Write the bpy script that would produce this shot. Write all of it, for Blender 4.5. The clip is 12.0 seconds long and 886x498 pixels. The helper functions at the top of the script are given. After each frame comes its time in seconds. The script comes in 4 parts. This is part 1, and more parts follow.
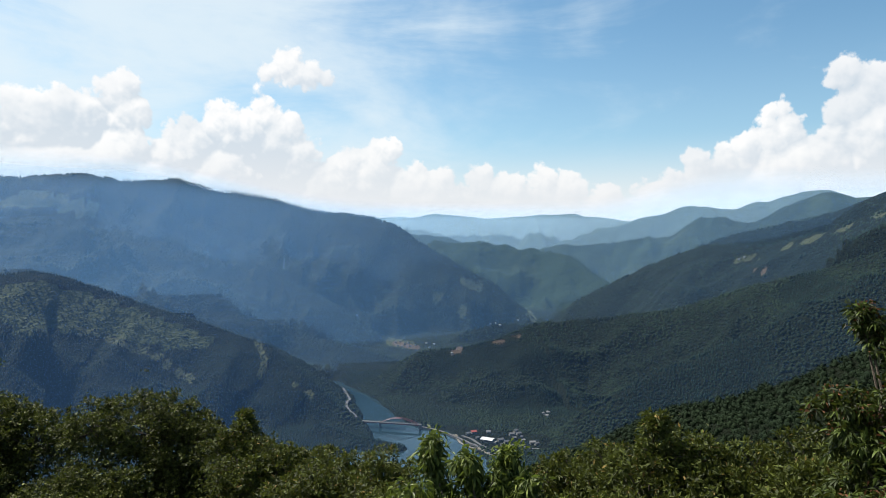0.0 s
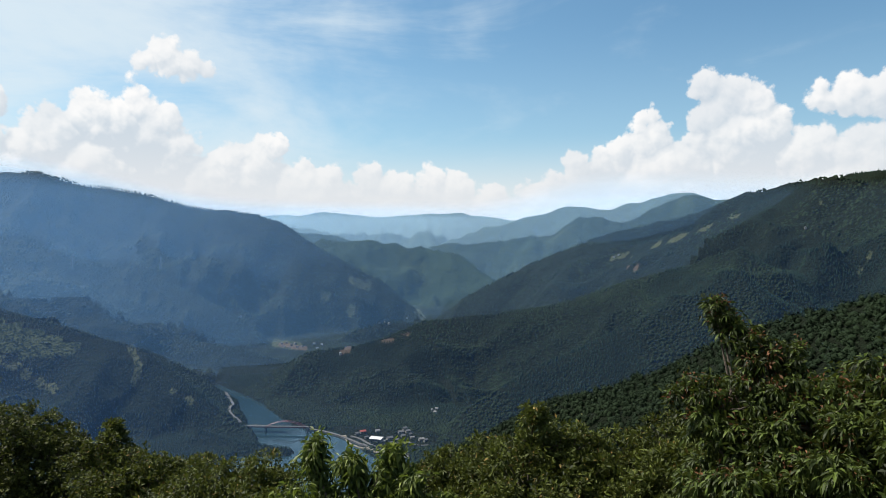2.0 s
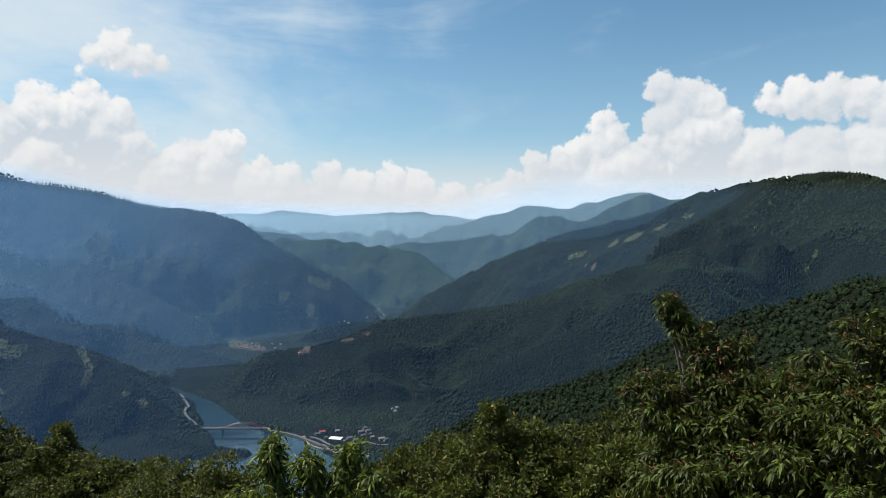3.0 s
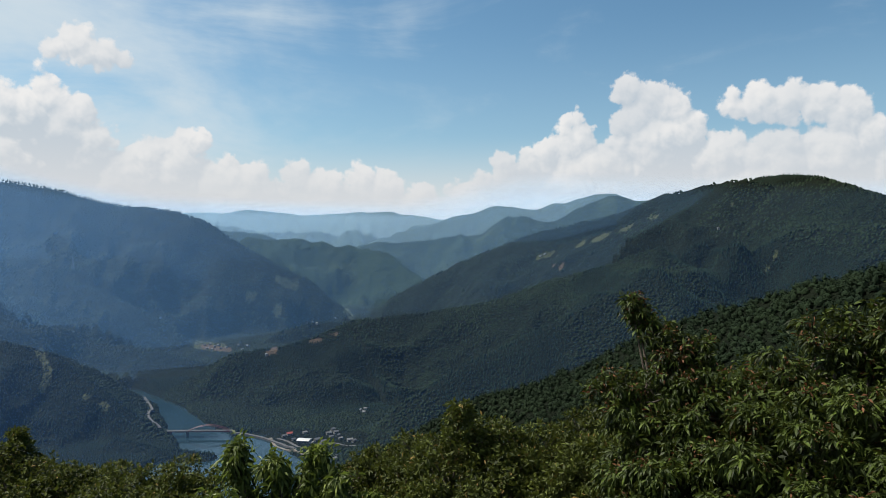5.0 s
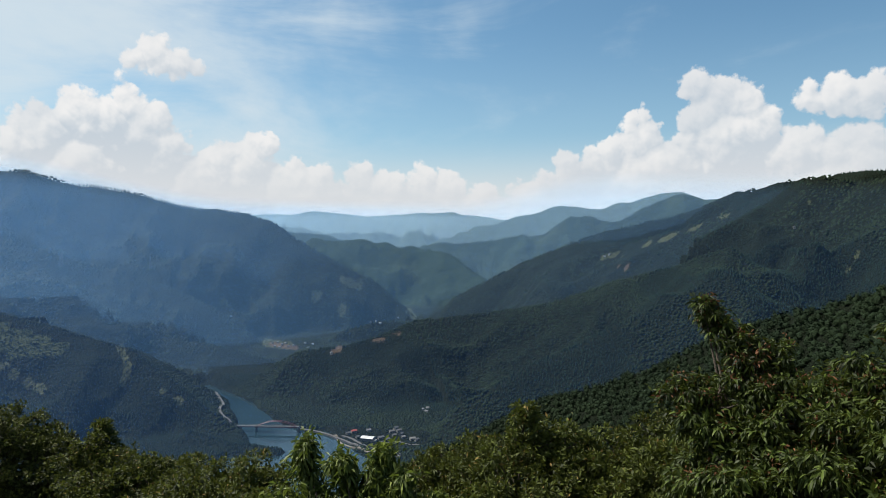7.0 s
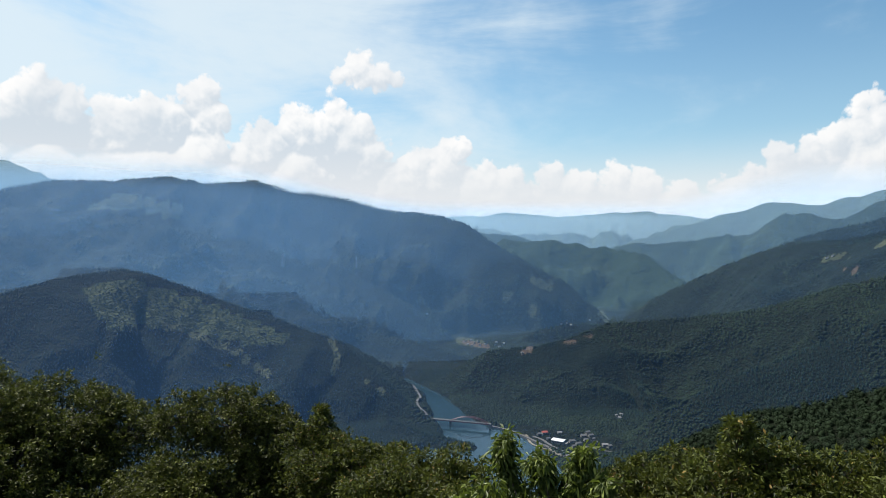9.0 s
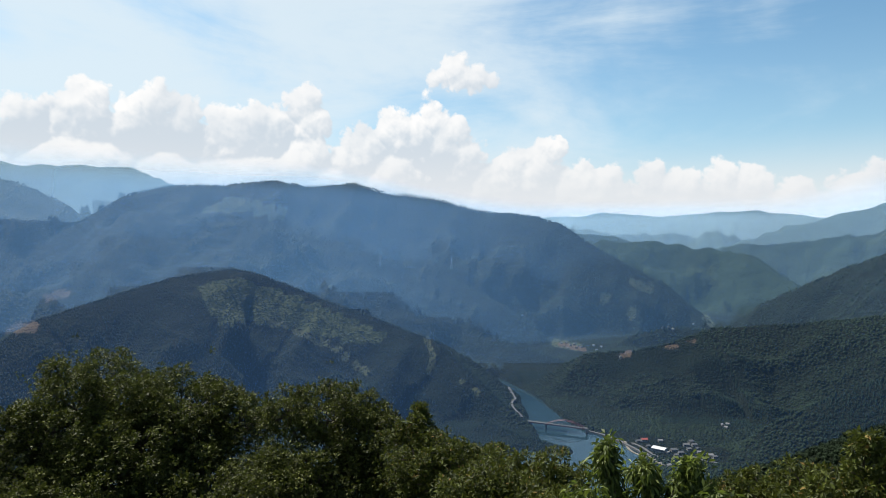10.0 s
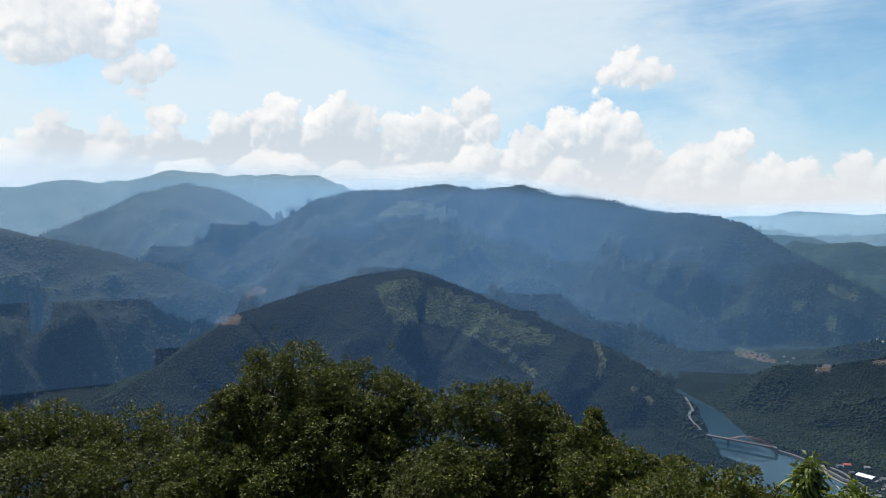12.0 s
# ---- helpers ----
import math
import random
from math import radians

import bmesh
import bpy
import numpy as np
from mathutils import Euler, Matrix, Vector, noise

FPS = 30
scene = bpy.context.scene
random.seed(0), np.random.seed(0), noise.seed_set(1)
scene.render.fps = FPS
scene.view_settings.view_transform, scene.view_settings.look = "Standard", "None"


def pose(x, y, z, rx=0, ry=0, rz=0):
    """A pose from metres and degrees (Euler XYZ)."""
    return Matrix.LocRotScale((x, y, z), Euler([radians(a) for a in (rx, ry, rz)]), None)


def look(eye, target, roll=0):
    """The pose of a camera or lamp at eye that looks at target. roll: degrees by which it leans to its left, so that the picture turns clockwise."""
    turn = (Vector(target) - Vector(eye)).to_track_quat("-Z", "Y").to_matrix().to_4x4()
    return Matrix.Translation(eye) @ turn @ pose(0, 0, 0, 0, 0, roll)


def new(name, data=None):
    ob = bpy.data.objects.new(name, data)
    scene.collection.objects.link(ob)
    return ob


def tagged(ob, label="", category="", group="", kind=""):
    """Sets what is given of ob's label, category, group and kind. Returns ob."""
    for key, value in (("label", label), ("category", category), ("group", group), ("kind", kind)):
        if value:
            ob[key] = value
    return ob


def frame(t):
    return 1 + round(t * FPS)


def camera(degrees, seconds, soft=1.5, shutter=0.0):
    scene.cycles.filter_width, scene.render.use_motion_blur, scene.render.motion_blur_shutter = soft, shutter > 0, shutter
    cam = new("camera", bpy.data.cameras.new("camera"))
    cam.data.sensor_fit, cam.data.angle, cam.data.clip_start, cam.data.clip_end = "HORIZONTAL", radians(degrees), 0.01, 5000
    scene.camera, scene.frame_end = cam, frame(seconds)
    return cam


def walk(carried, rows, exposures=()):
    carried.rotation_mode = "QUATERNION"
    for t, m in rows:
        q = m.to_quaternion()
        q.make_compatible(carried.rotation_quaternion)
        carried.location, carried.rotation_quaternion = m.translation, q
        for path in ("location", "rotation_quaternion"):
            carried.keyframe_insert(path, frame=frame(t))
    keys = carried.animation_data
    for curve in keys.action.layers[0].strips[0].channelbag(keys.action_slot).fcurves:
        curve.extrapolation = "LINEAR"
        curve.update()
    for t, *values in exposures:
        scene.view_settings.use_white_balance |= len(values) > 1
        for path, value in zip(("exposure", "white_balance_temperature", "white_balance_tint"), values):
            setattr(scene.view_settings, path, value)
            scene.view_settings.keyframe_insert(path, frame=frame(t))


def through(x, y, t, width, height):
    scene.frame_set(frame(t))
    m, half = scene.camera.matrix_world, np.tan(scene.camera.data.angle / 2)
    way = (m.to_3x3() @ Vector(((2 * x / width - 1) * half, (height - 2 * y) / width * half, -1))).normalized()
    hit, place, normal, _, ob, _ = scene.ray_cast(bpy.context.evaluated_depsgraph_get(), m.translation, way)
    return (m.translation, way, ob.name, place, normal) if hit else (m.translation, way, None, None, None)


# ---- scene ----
EYE_Z = 350.0          # metres above the lake
ARM = 0.4              # the camera swings on an outstretched arm

# seconds, yaw (left positive), pitch, roll
PAN = [
    (0.0, 0.00, 0.08, -0.05),
    (0.5, -1.39, 0.05, -0.08),
    (1.0, -3.69, 0.02, -0.03),
    (1.5, -6.83, 0.01, -0.02),
    (2.0, -9.62, -0.04, 0.06),
    (2.5, -11.61, -0.09, 0.09),
    (3.0, -13.07, -0.15, 0.08),
    (5.0, -15.75, -0.14, -0.03),
    (5.5, -15.71, -0.15, -0.04),
    (6.0, -15.14, -0.13, -0.02),
    (6.5, -13.05, -0.14, -0.03),
    (7.0, -10.38, -0.10, 0.04),
    (9.0, 6.03, -0.01, 0.09),
    (9.5, 10.41, 0.03, 0.06),
    (10.0, 14.25, 0.07, 0.02),
    (10.5, 17.94, 0.11, -0.03),
    (11.0, 21.73, 0.15, -0.06),
    (11.5, 25.07, 0.17, -0.10),
    (12.0, 28.74, 0.20, -0.11),
]
cam = camera(67.7, 12.0, soft=0.8)


def swing(yaw):
    a = radians(yaw)
    return -ARM * math.sin(a), ARM * math.cos(a)


walk(cam, [(t, pose(*swing(yaw), EYE_Z, 90 + pitch, roll, yaw)) for t, yaw, pitch, roll in PAN],
     exposures=[(0.0, 1.58), (1.5, 1.54), (3.0, 1.40), (5.0, 1.28), (6.5, 1.30), (7.5, 1.40), (9.0, 1.53), (12.0, 1.50)])


def spot(az, el, dist):
    """A place seen from the lookout: degrees to the left of the first view, degrees above eye level, metres over ground."""
    a = radians(az)
    return Vector((-dist * math.sin(a), dist * math.cos(a), EYE_Z + dist * math.tan(radians(el))))


# ---- sun and sky ----
SUN_AZ, SUN_EL = 60.0, 54.0
sun_data = bpy.data.lights.new("sun", "SUN")
sun_data.energy, sun_data.angle, sun_data.color = 4.0, radians(0.6), (1.0, 0.95, 0.86)
sun = new("sun", sun_data)
sun_way = spot(SUN_AZ, 0, 1).xy.to_3d() * math.cos(radians(SUN_EL)) + Vector((0, 0, math.sin(radians(SUN_EL))))
sun.matrix_world = look(sun_way * 2000 + Vector((0, 0, 400)), (0, 0, 400))

CLOUD_TOPS = [(-49.6, 10.0), (-46.8, 11.8), (-43.5, 9.2), (-39.1, 9.5), (-36.6, 11.4), (-35.3, 13.4), (-31.7, 14.1), (-30.5, 13.0), (-30.0, 10.5), (-28.8, 8.7), (-27.8, 10.7), (-26.6, 11.8), (-24.3, 9.3), (-19.9, 8.2), (-17.4, 6.1), (-13.3, 5.8), (-10.5, 6.6), (-8.6, 7.4), (-5.7, 6.9), (-3.2, 7.6), (0.2, 7.3), (3.9, 8.3), (5.1, 10.0), (8.5, 8.6), (11.3, 9.6), (13.2, 11.7), (14.8, 12.5), (15.7, 14.0), (16.4, 11.7), (18.2, 12.3), (22.1, 10.6), (23.7, 10.0), (24.5, 12.3), (26.0, 13.9), (28.5, 12.3), (31.9, 12.0), (35.8, 12.2), (37.7, 13.3), (39.6, 12.5), (42.9, 13.1), (47.4, 11.9), (49.1, 10.3), (51.3, 11.4), (54.5, 10.4), (59.5, 10.8), (62.6, 9.6)]
CLOUD_HEADS = [(59.5, 9.6, 1.3), (55.3, 9.4, 1.4), (51.5, 10.3, 1.6), (47.0, 10.6, 1.4), (42.7, 11.2, 2.1), (39.6, 10.6, 1.6), (37.7, 11.6, 1.8), (35.3, 11.0, 1.5), (31.9, 10.1, 2.0), (28.5, 10.8, 1.5), (26.0, 12.3, 1.8), (25.3, 10.7, 1.7), (60.6, 15.8, 2.9), (57.3, 16.9, 2.7), (53.8, 17.8, 2.0), (55.4, 16.4, 2.0), (53.6, 14.2, 1.6), (51.9, 14.9, 1.2), (55.3, 13.6, 1.0), (53.7, 12.2, 0.9), (21.2, 8.9, 2.0), (18.4, 10.4, 1.9), (16.4, 10.0, 1.7), (14.8, 11.0, 1.5), (15.6, 13.1, 0.9), (13.2, 10.2, 1.6), (11.8, 8.3, 1.6), (8.2, 7.0, 1.9), (5.1, 8.3, 1.7), (6.1, 6.8, 2.2)]
CLOUD_HEADS += [(2.2, 5.9, 1.9), (0.2, 5.7, 1.7), (-3.2, 5.9, 1.7), (-5.7, 5.4, 1.7), (-8.6, 5.8, 1.7), (-10.9, 5.1, 1.7), (-13.8, 4.3, 1.6), (-17.4, 4.5, 1.7), (14.6, 14.6, 1.3), (13.0, 15.1, 1.7), (11.4, 14.7, 1.5), (10.2, 14.4, 1.0), (15.1, 12.0, 1.2), (30.0, 10.8, 1.5), (32.8, 10.6, 1.6), (-20.9, 6.9, 1.5), (-23.1, 7.3, 1.4), (-24.5, 7.9, 1.4), (-26.6, 10.3, 1.4), (-26.9, 8.7, 1.6), (-31.3, 12.7, 1.5), (-33.1, 12.0, 1.8), (-34.9, 11.5, 1.8), (-31.7, 10.4, 2.0), (-35.7, 9.4, 2.0), (-33.5, 8.6, 2.7), (-29.0, 7.0, 1.8), (-39.5, 11.1, 1.4), (-41.5, 11.2, 1.8), (-43.5, 11.0, 1.9), (-45.4, 10.8, 1.8), (-47.0, 10.1, 1.5), (-48.6, 8.5, 1.7), (-38.7, 7.6, 2.1), (-42.7, 7.2, 2.2), (-46.5, 7.0, 2.3)]

# smaller heads that fill the bank below its edge
cloud_rng = random.Random(11)
for _ in range(46):
    head_az = cloud_rng.uniform(-52, 66)
    edge = float(np.interp(head_az, [p[0] for p in CLOUD_TOPS], [p[1] for p in CLOUD_TOPS]))
    CLOUD_HEADS.append((round(head_az, 1), round(cloud_rng.uniform(4.0, max(4.5, edge - 1.6)), 1), round(cloud_rng.uniform(1.1, 2.1), 1)))


class Net:
    """A short way to wire shader nodes."""

    def __init__(self, tree):
        self.tree = tree
        tree.nodes.clear()

    def node(self, kind, **settings):
        n = self.tree.nodes.new(kind)
        for key, value in settings.items():
            setattr(n, key, value)
        return n

    def put(self, value, socket):
        if isinstance(value, bpy.types.NodeSocket):
            self.tree.links.new(value, socket)
        elif isinstance(value, (tuple, list)) and len(value) == 3 and socket.type == "RGBA":
            socket.default_value = (*value, 1)
        else:
            socket.default_value = value

    def math(self, op, a, b=0.0, c=0.0, clamp=False):
        n = self.node("ShaderNodeMath", operation=op, use_clamp=clamp)
        for v, s in zip((a, b, c), n.inputs):
            self.put(v, s)
        return n.outputs[0]

    def vec(self, op, a, b=(0, 0, 0), scale=1.0):
        n = self.node("ShaderNodeVectorMath", operation=op)
        self.put(a, n.inputs[0])
        self.put(b, n.inputs[1])
        if op == "SCALE":
            self.put(scale, n.inputs["Scale"])
        return n.outputs["Value" if op in ("LENGTH", "DISTANCE", "DOT_PRODUCT") else "Vector"]

    def noise(self, vector, scale, detail=3.0, rough=0.5, warp=0.0):
        n = self.node("ShaderNodeTexNoise")
        self.put(vector, n.inputs["Vector"])
        for k, v in (("Scale", scale), ("Detail", detail), ("Roughness", rough), ("Distortion", warp)):
            n.inputs[k].default_value = v
        return n.outputs["Fac"]

    def cells(self, vector, scale, detail=0.0, feature="F1", smooth=0.4):
        n = self.node("ShaderNodeTexVoronoi", feature=feature)
        self.put(vector, n.inputs["Vector"])
        n.inputs["Scale"].default_value = scale
        n.inputs["Detail"].default_value = detail
        if feature == "SMOOTH_F1":
            n.inputs["Smoothness"].default_value = smooth
        return n.outputs["Distance"]

    def step(self, value, low, high, a=0.0, b=1.0, kind="SMOOTHSTEP"):
        n = self.node("ShaderNodeMapRange", interpolation_type=kind)
        for v, s in zip((value, low, high, a, b), n.inputs):
            self.put(v, s)
        return n.outputs[0]

    def mix(self, fac, a, b, blend="MIX"):
        n = self.node("ShaderNodeMix", data_type="RGBA", blend_type=blend)
        self.put(fac, n.inputs[0])
        self.put(a if not isinstance(a, tuple) else (*a, 1), n.inputs[6])
        self.put(b if not isinstance(b, tuple) else (*b, 1), n.inputs[7])
        return n.outputs[2]


def make_sky():
    world = bpy.data.worlds.new("sky")
    scene.world = world
    world.use_nodes = True
    n = Net(world.node_tree)
    out = n.node("ShaderNodeOutputWorld")
    back = n.node("ShaderNodeBackground")
    way = n.vec("NORMALIZE", n.node("ShaderNodeTexCoord").outputs["Generated"])
    sky = n.node("ShaderNodeTexSky", sky_type="NISHITA", sun_disc=False)
    sky.sun_elevation = radians(SUN_EL)
    sky.sun_rotation = math.atan2(sun_way.x, sun_way.y)
    sky.altitude, sky.air_density, sky.dust_density, sky.ozone_density = 600, 1.0, 1.6, 1.5
    part = n.node("ShaderNodeSeparateXYZ")
    n.put(way, part.inputs[0])
    x, y, z = part.outputs
    az = n.math("MULTIPLY", n.math("ARCTAN2", n.math("MULTIPLY", x, -1.0), y), 180 / math.pi)
    el = n.math("MULTIPLY", n.math("ARCSINE", z), 180 / math.pi)
    plane = n.node("ShaderNodeCombineXYZ")
    n.put(az, plane.inputs[0])
    n.put(el, plane.inputs[1])
    flat = plane.outputs[0]

    def density(at):
        """Cumulus: a bank whose upper edge follows the towers, and loose puffs, both frayed by billows."""
        sep = n.node("ShaderNodeSeparateXYZ")
        n.put(at, sep.inputs[0])
        wob = n.math("MULTIPLY", n.math("SUBTRACT", n.noise(at, 0.55, 3.0), 0.5), 1.5)
        a = n.math("ADD", sep.outputs[0], wob)
        e = n.math("ADD", sep.outputs[1], n.math("MULTIPLY", n.math("SUBTRACT", n.noise(n.vec("ADD", at, (31, 7, 0)), 0.55, 3.0), 0.5), 1.5))
        curve = n.node("ShaderNodeFloatCurve")
        line = curve.mapping.curves[0].points
        pts = [(-180.0, 9.0), (-80.0, 11.0)] + CLOUD_TOPS + [(85.0, 12.0), (180.0, 9.0)]
        line[0].location, line[1].location = (0, pts[0][1] / 25), (1, pts[-1][1] / 25)
        for pa, pe in pts[1:-1]:
            line.new((pa + 180) / 360, pe / 25)
        for p in line:
            p.handle_type = "AUTO_CLAMPED"
        curve.mapping.update()
        n.put(n.math("DIVIDE", n.math("ADD", a, 180.0), 360.0), curve.inputs["Value"])
        top = n.math("MULTIPLY", curve.outputs[0], 25.0)
        field = n.math("SUBTRACT", n.math("SUBTRACT", top, 1.3), e)
        heads = None
        here = n.node("ShaderNodeCombineXYZ")
        n.put(a, here.inputs[0])
        n.put(e, here.inputs[1])
        for pa, pe, pr in CLOUD_HEADS:
            away = n.vec("DISTANCE", here.outputs[0], (pa, pe, 0.0))
            swell = n.math("MULTIPLY_ADD", n.math("MULTIPLY", away, away), -0.75 / pr, pr * 0.75)
            heads = swell if heads is None else n.math("MAXIMUM", heads, swell)
        field = n.math("MAXIMUM", field, heads)
        return field, heads

    def lumps(at):
        """Cauliflower swelling: large heads, small heads and fray."""
        w = n.node("ShaderNodeTexNoise")
        n.put(at, w.inputs["Vector"])
        w.inputs["Scale"].default_value, w.inputs["Detail"].default_value = 0.5, 3.0
        bent = n.vec("ADD", at, n.vec("SCALE", n.vec("SUBTRACT", w.outputs["Color"], (0.5, 0.5, 0.5)), scale=1.1))
        head = n.math("SUBTRACT", 0.6, n.cells(bent, 0.26, 0.0, "SMOOTH_F1", 0.2))
        knob = n.math("SUBTRACT", 0.55, n.cells(bent, 0.7, 2.0, "SMOOTH_F1", 0.12))
        fray = n.math("SUBTRACT", n.noise(at, 1.8, 5.0, 0.65), 0.5)
        form = n.math("ADD", n.math("MULTIPLY", head, 0.6), n.math("MULTIPLY", knob, 0.65))
        return form, n.math("ADD", n.math("MULTIPLY", knob, 0.9), n.math("MULTIPLY", fray, 0.9))

    toward = (0.30, 0.55, 0.0)
    swell, rim = lumps(flat)
    swell_up, _ = lumps(n.vec("ADD", flat, toward))
    inner, heads = density(flat)
    _, heads_up = density(n.vec("ADD", flat, toward))
    dens = n.math("ADD", inner, rim)
    mask = n.step(dens, -0.3, 0.25)
    rise = n.math("SUBTRACT", n.math("ADD", heads, swell), n.math("ADD", heads_up, swell_up))
    lit = n.step(rise, -0.85, 0.75)
    deep = n.step(inner, 0.3, 6.0, 0.0, 0.32)
    soft_up = n.step(n.noise(flat, 0.13, 4.0, 0.55), 0.36, 0.62, 0.5, 1.0)
    lit = n.math("MULTIPLY", n.math("SUBTRACT", lit, n.math("MULTIPLY", deep, 0.5)), soft_up, clamp=True)
    cloud = n.mix(lit, (0.62, 0.69, 0.76), (1.0, 0.985, 0.97))
    # thin high veils: a milky sheet towards the sun, drawn out into streaks, and faint wisps beyond its edge
    tilt = n.node("ShaderNodeMapping")
    tilt.inputs["Rotation"].default_value = (0, 0, radians(-12))
    tilt.inputs["Scale"].default_value = (0.045, 0.15, 1)
    n.put(flat, tilt.inputs["Vector"])
    streak = n.noise(tilt.outputs[0], 1.0, 8.0, 0.6, 0.45)
    patch = n.noise(n.vec("ADD", flat, (14.0, 3.0, 0.0)), 0.06, 5.0, 0.55, 0.3)
    sweep = n.math("MULTIPLY_ADD", el, 0.45, az)
    side = n.math("ADD", n.step(sweep, -4.0, 16.0, -0.10, 0.13), n.step(sweep, -32.0, -12.0, -0.05, 0.0))
    veil = n.math("ADD", n.math("MULTIPLY_ADD", streak, 0.6, n.math("MULTIPLY", patch, 0.45)), side)
    veil = n.step(veil, 0.42, 0.72, 0.0, 0.85)
    clear = n.mix(1.0, sky.outputs[0], (0.100, 0.135, 0.135), "MULTIPLY")
    low = n.step(el, 0.0, 20.0, 0.45, 0.0)
    clear = n.mix(low, clear, (0.58, 0.76, 0.86))
    full = n.mix(veil, clear, (0.74, 0.84, 0.90))
    full = n.mix(n.math("MULTIPLY", mask, 0.96), full, cloud)
    base_haze = n.step(el, 3.0, 10.0, 0.85, 0.0)
    full = n.mix(base_haze, full, (0.79, 0.81, 0.83))
    n.put(full, back.inputs["Color"])
    back.inputs["Strength"].default_value = 0.36
    n.put(back.outputs[0], out.inputs["Surface"])


make_sky()

# ---- materials ----


def material(name):
    m = bpy.data.materials.new(name)
    m.use_nodes = True
    n = Net(m.node_tree)
    out = n.node("ShaderNodeOutputMaterial")
    return m, n, out


def surface(n, out, color, rough=0.8, metal=0.0, bump=None, strength=0.3, dist=0.05, spec=0.3, normal=None):
    b = n.node("ShaderNodeBsdfPrincipled")
    n.put(color, b.inputs["Base Color"])
    n.put(rough, b.inputs["Roughness"])
    n.put(metal, b.inputs["Metallic"])
    n.put(spec, b.inputs["Specular IOR Level"])
    if bump is not None:
        k = n.node("ShaderNodeBump")
        n.put(strength, k.inputs["Strength"])
        n.put(dist, k.inputs["Distance"])
        n.put(bump, k.inputs["Height"])
        n.put(k.outputs[0], b.inputs["Normal"])
    n.put(b.outputs[0], out.inputs["Surface"])
    return b


def grain_material(name, color, rough=0.8, metal=0.0, scale=2.0, vary=0.25, bump=0.2, spec=0.3):
    """A plain surface with stains at one size and grain at another."""
    m, n, out = material(name)
    at = n.node("ShaderNodeTexCoord").outputs["Object"]
    big, small = n.noise(at, scale, 4.0), n.noise(at, scale * 12, 3.0)
    dark = tuple(c * (1 - vary) for c in color)
    pale = tuple(min(1.0, c * (1 + vary * 0.7)) for c in color)
    c = n.mix(n.step(big, 0.35, 0.65), dark, pale)
    c = n.mix(n.math("MULTIPLY", small, 0.3), c, dark)
    surface(n, out, c, rough, metal, small, bump, 0.02, spec)
    return m


def leaf_material(name, dark, pale, gloss=0.45, through=(0.10, 0.16, 0.02), share=0.22, dry=None):
    """Leaves: colour by leaf, a waxy skin, some light through the blade."""
    m, n, out = material(name)
    island = n.node("ShaderNodeNewGeometry").outputs["Random Per Island"]
    at = n.node("ShaderNodeTexCoord").outputs["Object"]
    patch = n.step(n.noise(at, 0.7, 3.0), 0.35, 0.65)
    pale = tuple(v * 1.35 for v in pale)
    c = n.mix(n.math("ADD", n.math("MULTIPLY", n.math("MULTIPLY", island, island), 0.8), n.math("MULTIPLY", patch, 0.2)), dark, pale)
    if dry:
        c = n.mix(n.step(island, 0.965, 0.975), c, dry)
    b = n.node("ShaderNodeBsdfPrincipled")
    n.put(c, b.inputs["Base Color"])
    b.inputs["Roughness"].default_value = gloss
    b.inputs["Specular IOR Level"].default_value = 0.12
    t = n.node("ShaderNodeBsdfTranslucent")
    t.inputs["Color"].default_value = (*through, 1)
    mixed = n.node("ShaderNodeMixShader")
    mixed.inputs[0].default_value = share
    n.put(b.outputs[0], mixed.inputs[1])
    n.put(t.outputs[0], mixed.inputs[2])
    n.put(mixed.outputs[0], out.inputs["Surface"])
    return m


def crown_material(name, dark, pale):
    m, n, out = material(name)
    island = n.node("ShaderNodeNewGeometry").outputs["Random Per Island"]
    at = n.node("ShaderNodeTexCoord").outputs["Object"]
    stand = n.step(n.noise(at, 0.006, 4.0), 0.35, 0.65)
    c = n.mix(n.math("ADD", n.math("MULTIPLY", island, 0.35), n.math("MULTIPLY", stand, 0.65)), dark, pale)
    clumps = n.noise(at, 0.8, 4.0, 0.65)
    # hollows between leaf clumps darkened: their shade is put into the colour
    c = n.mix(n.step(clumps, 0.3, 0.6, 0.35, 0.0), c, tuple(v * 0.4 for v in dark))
    surface(n, out, c, 0.75, 0.0, clumps, 0.9, 1.2, 0.06)
    return m


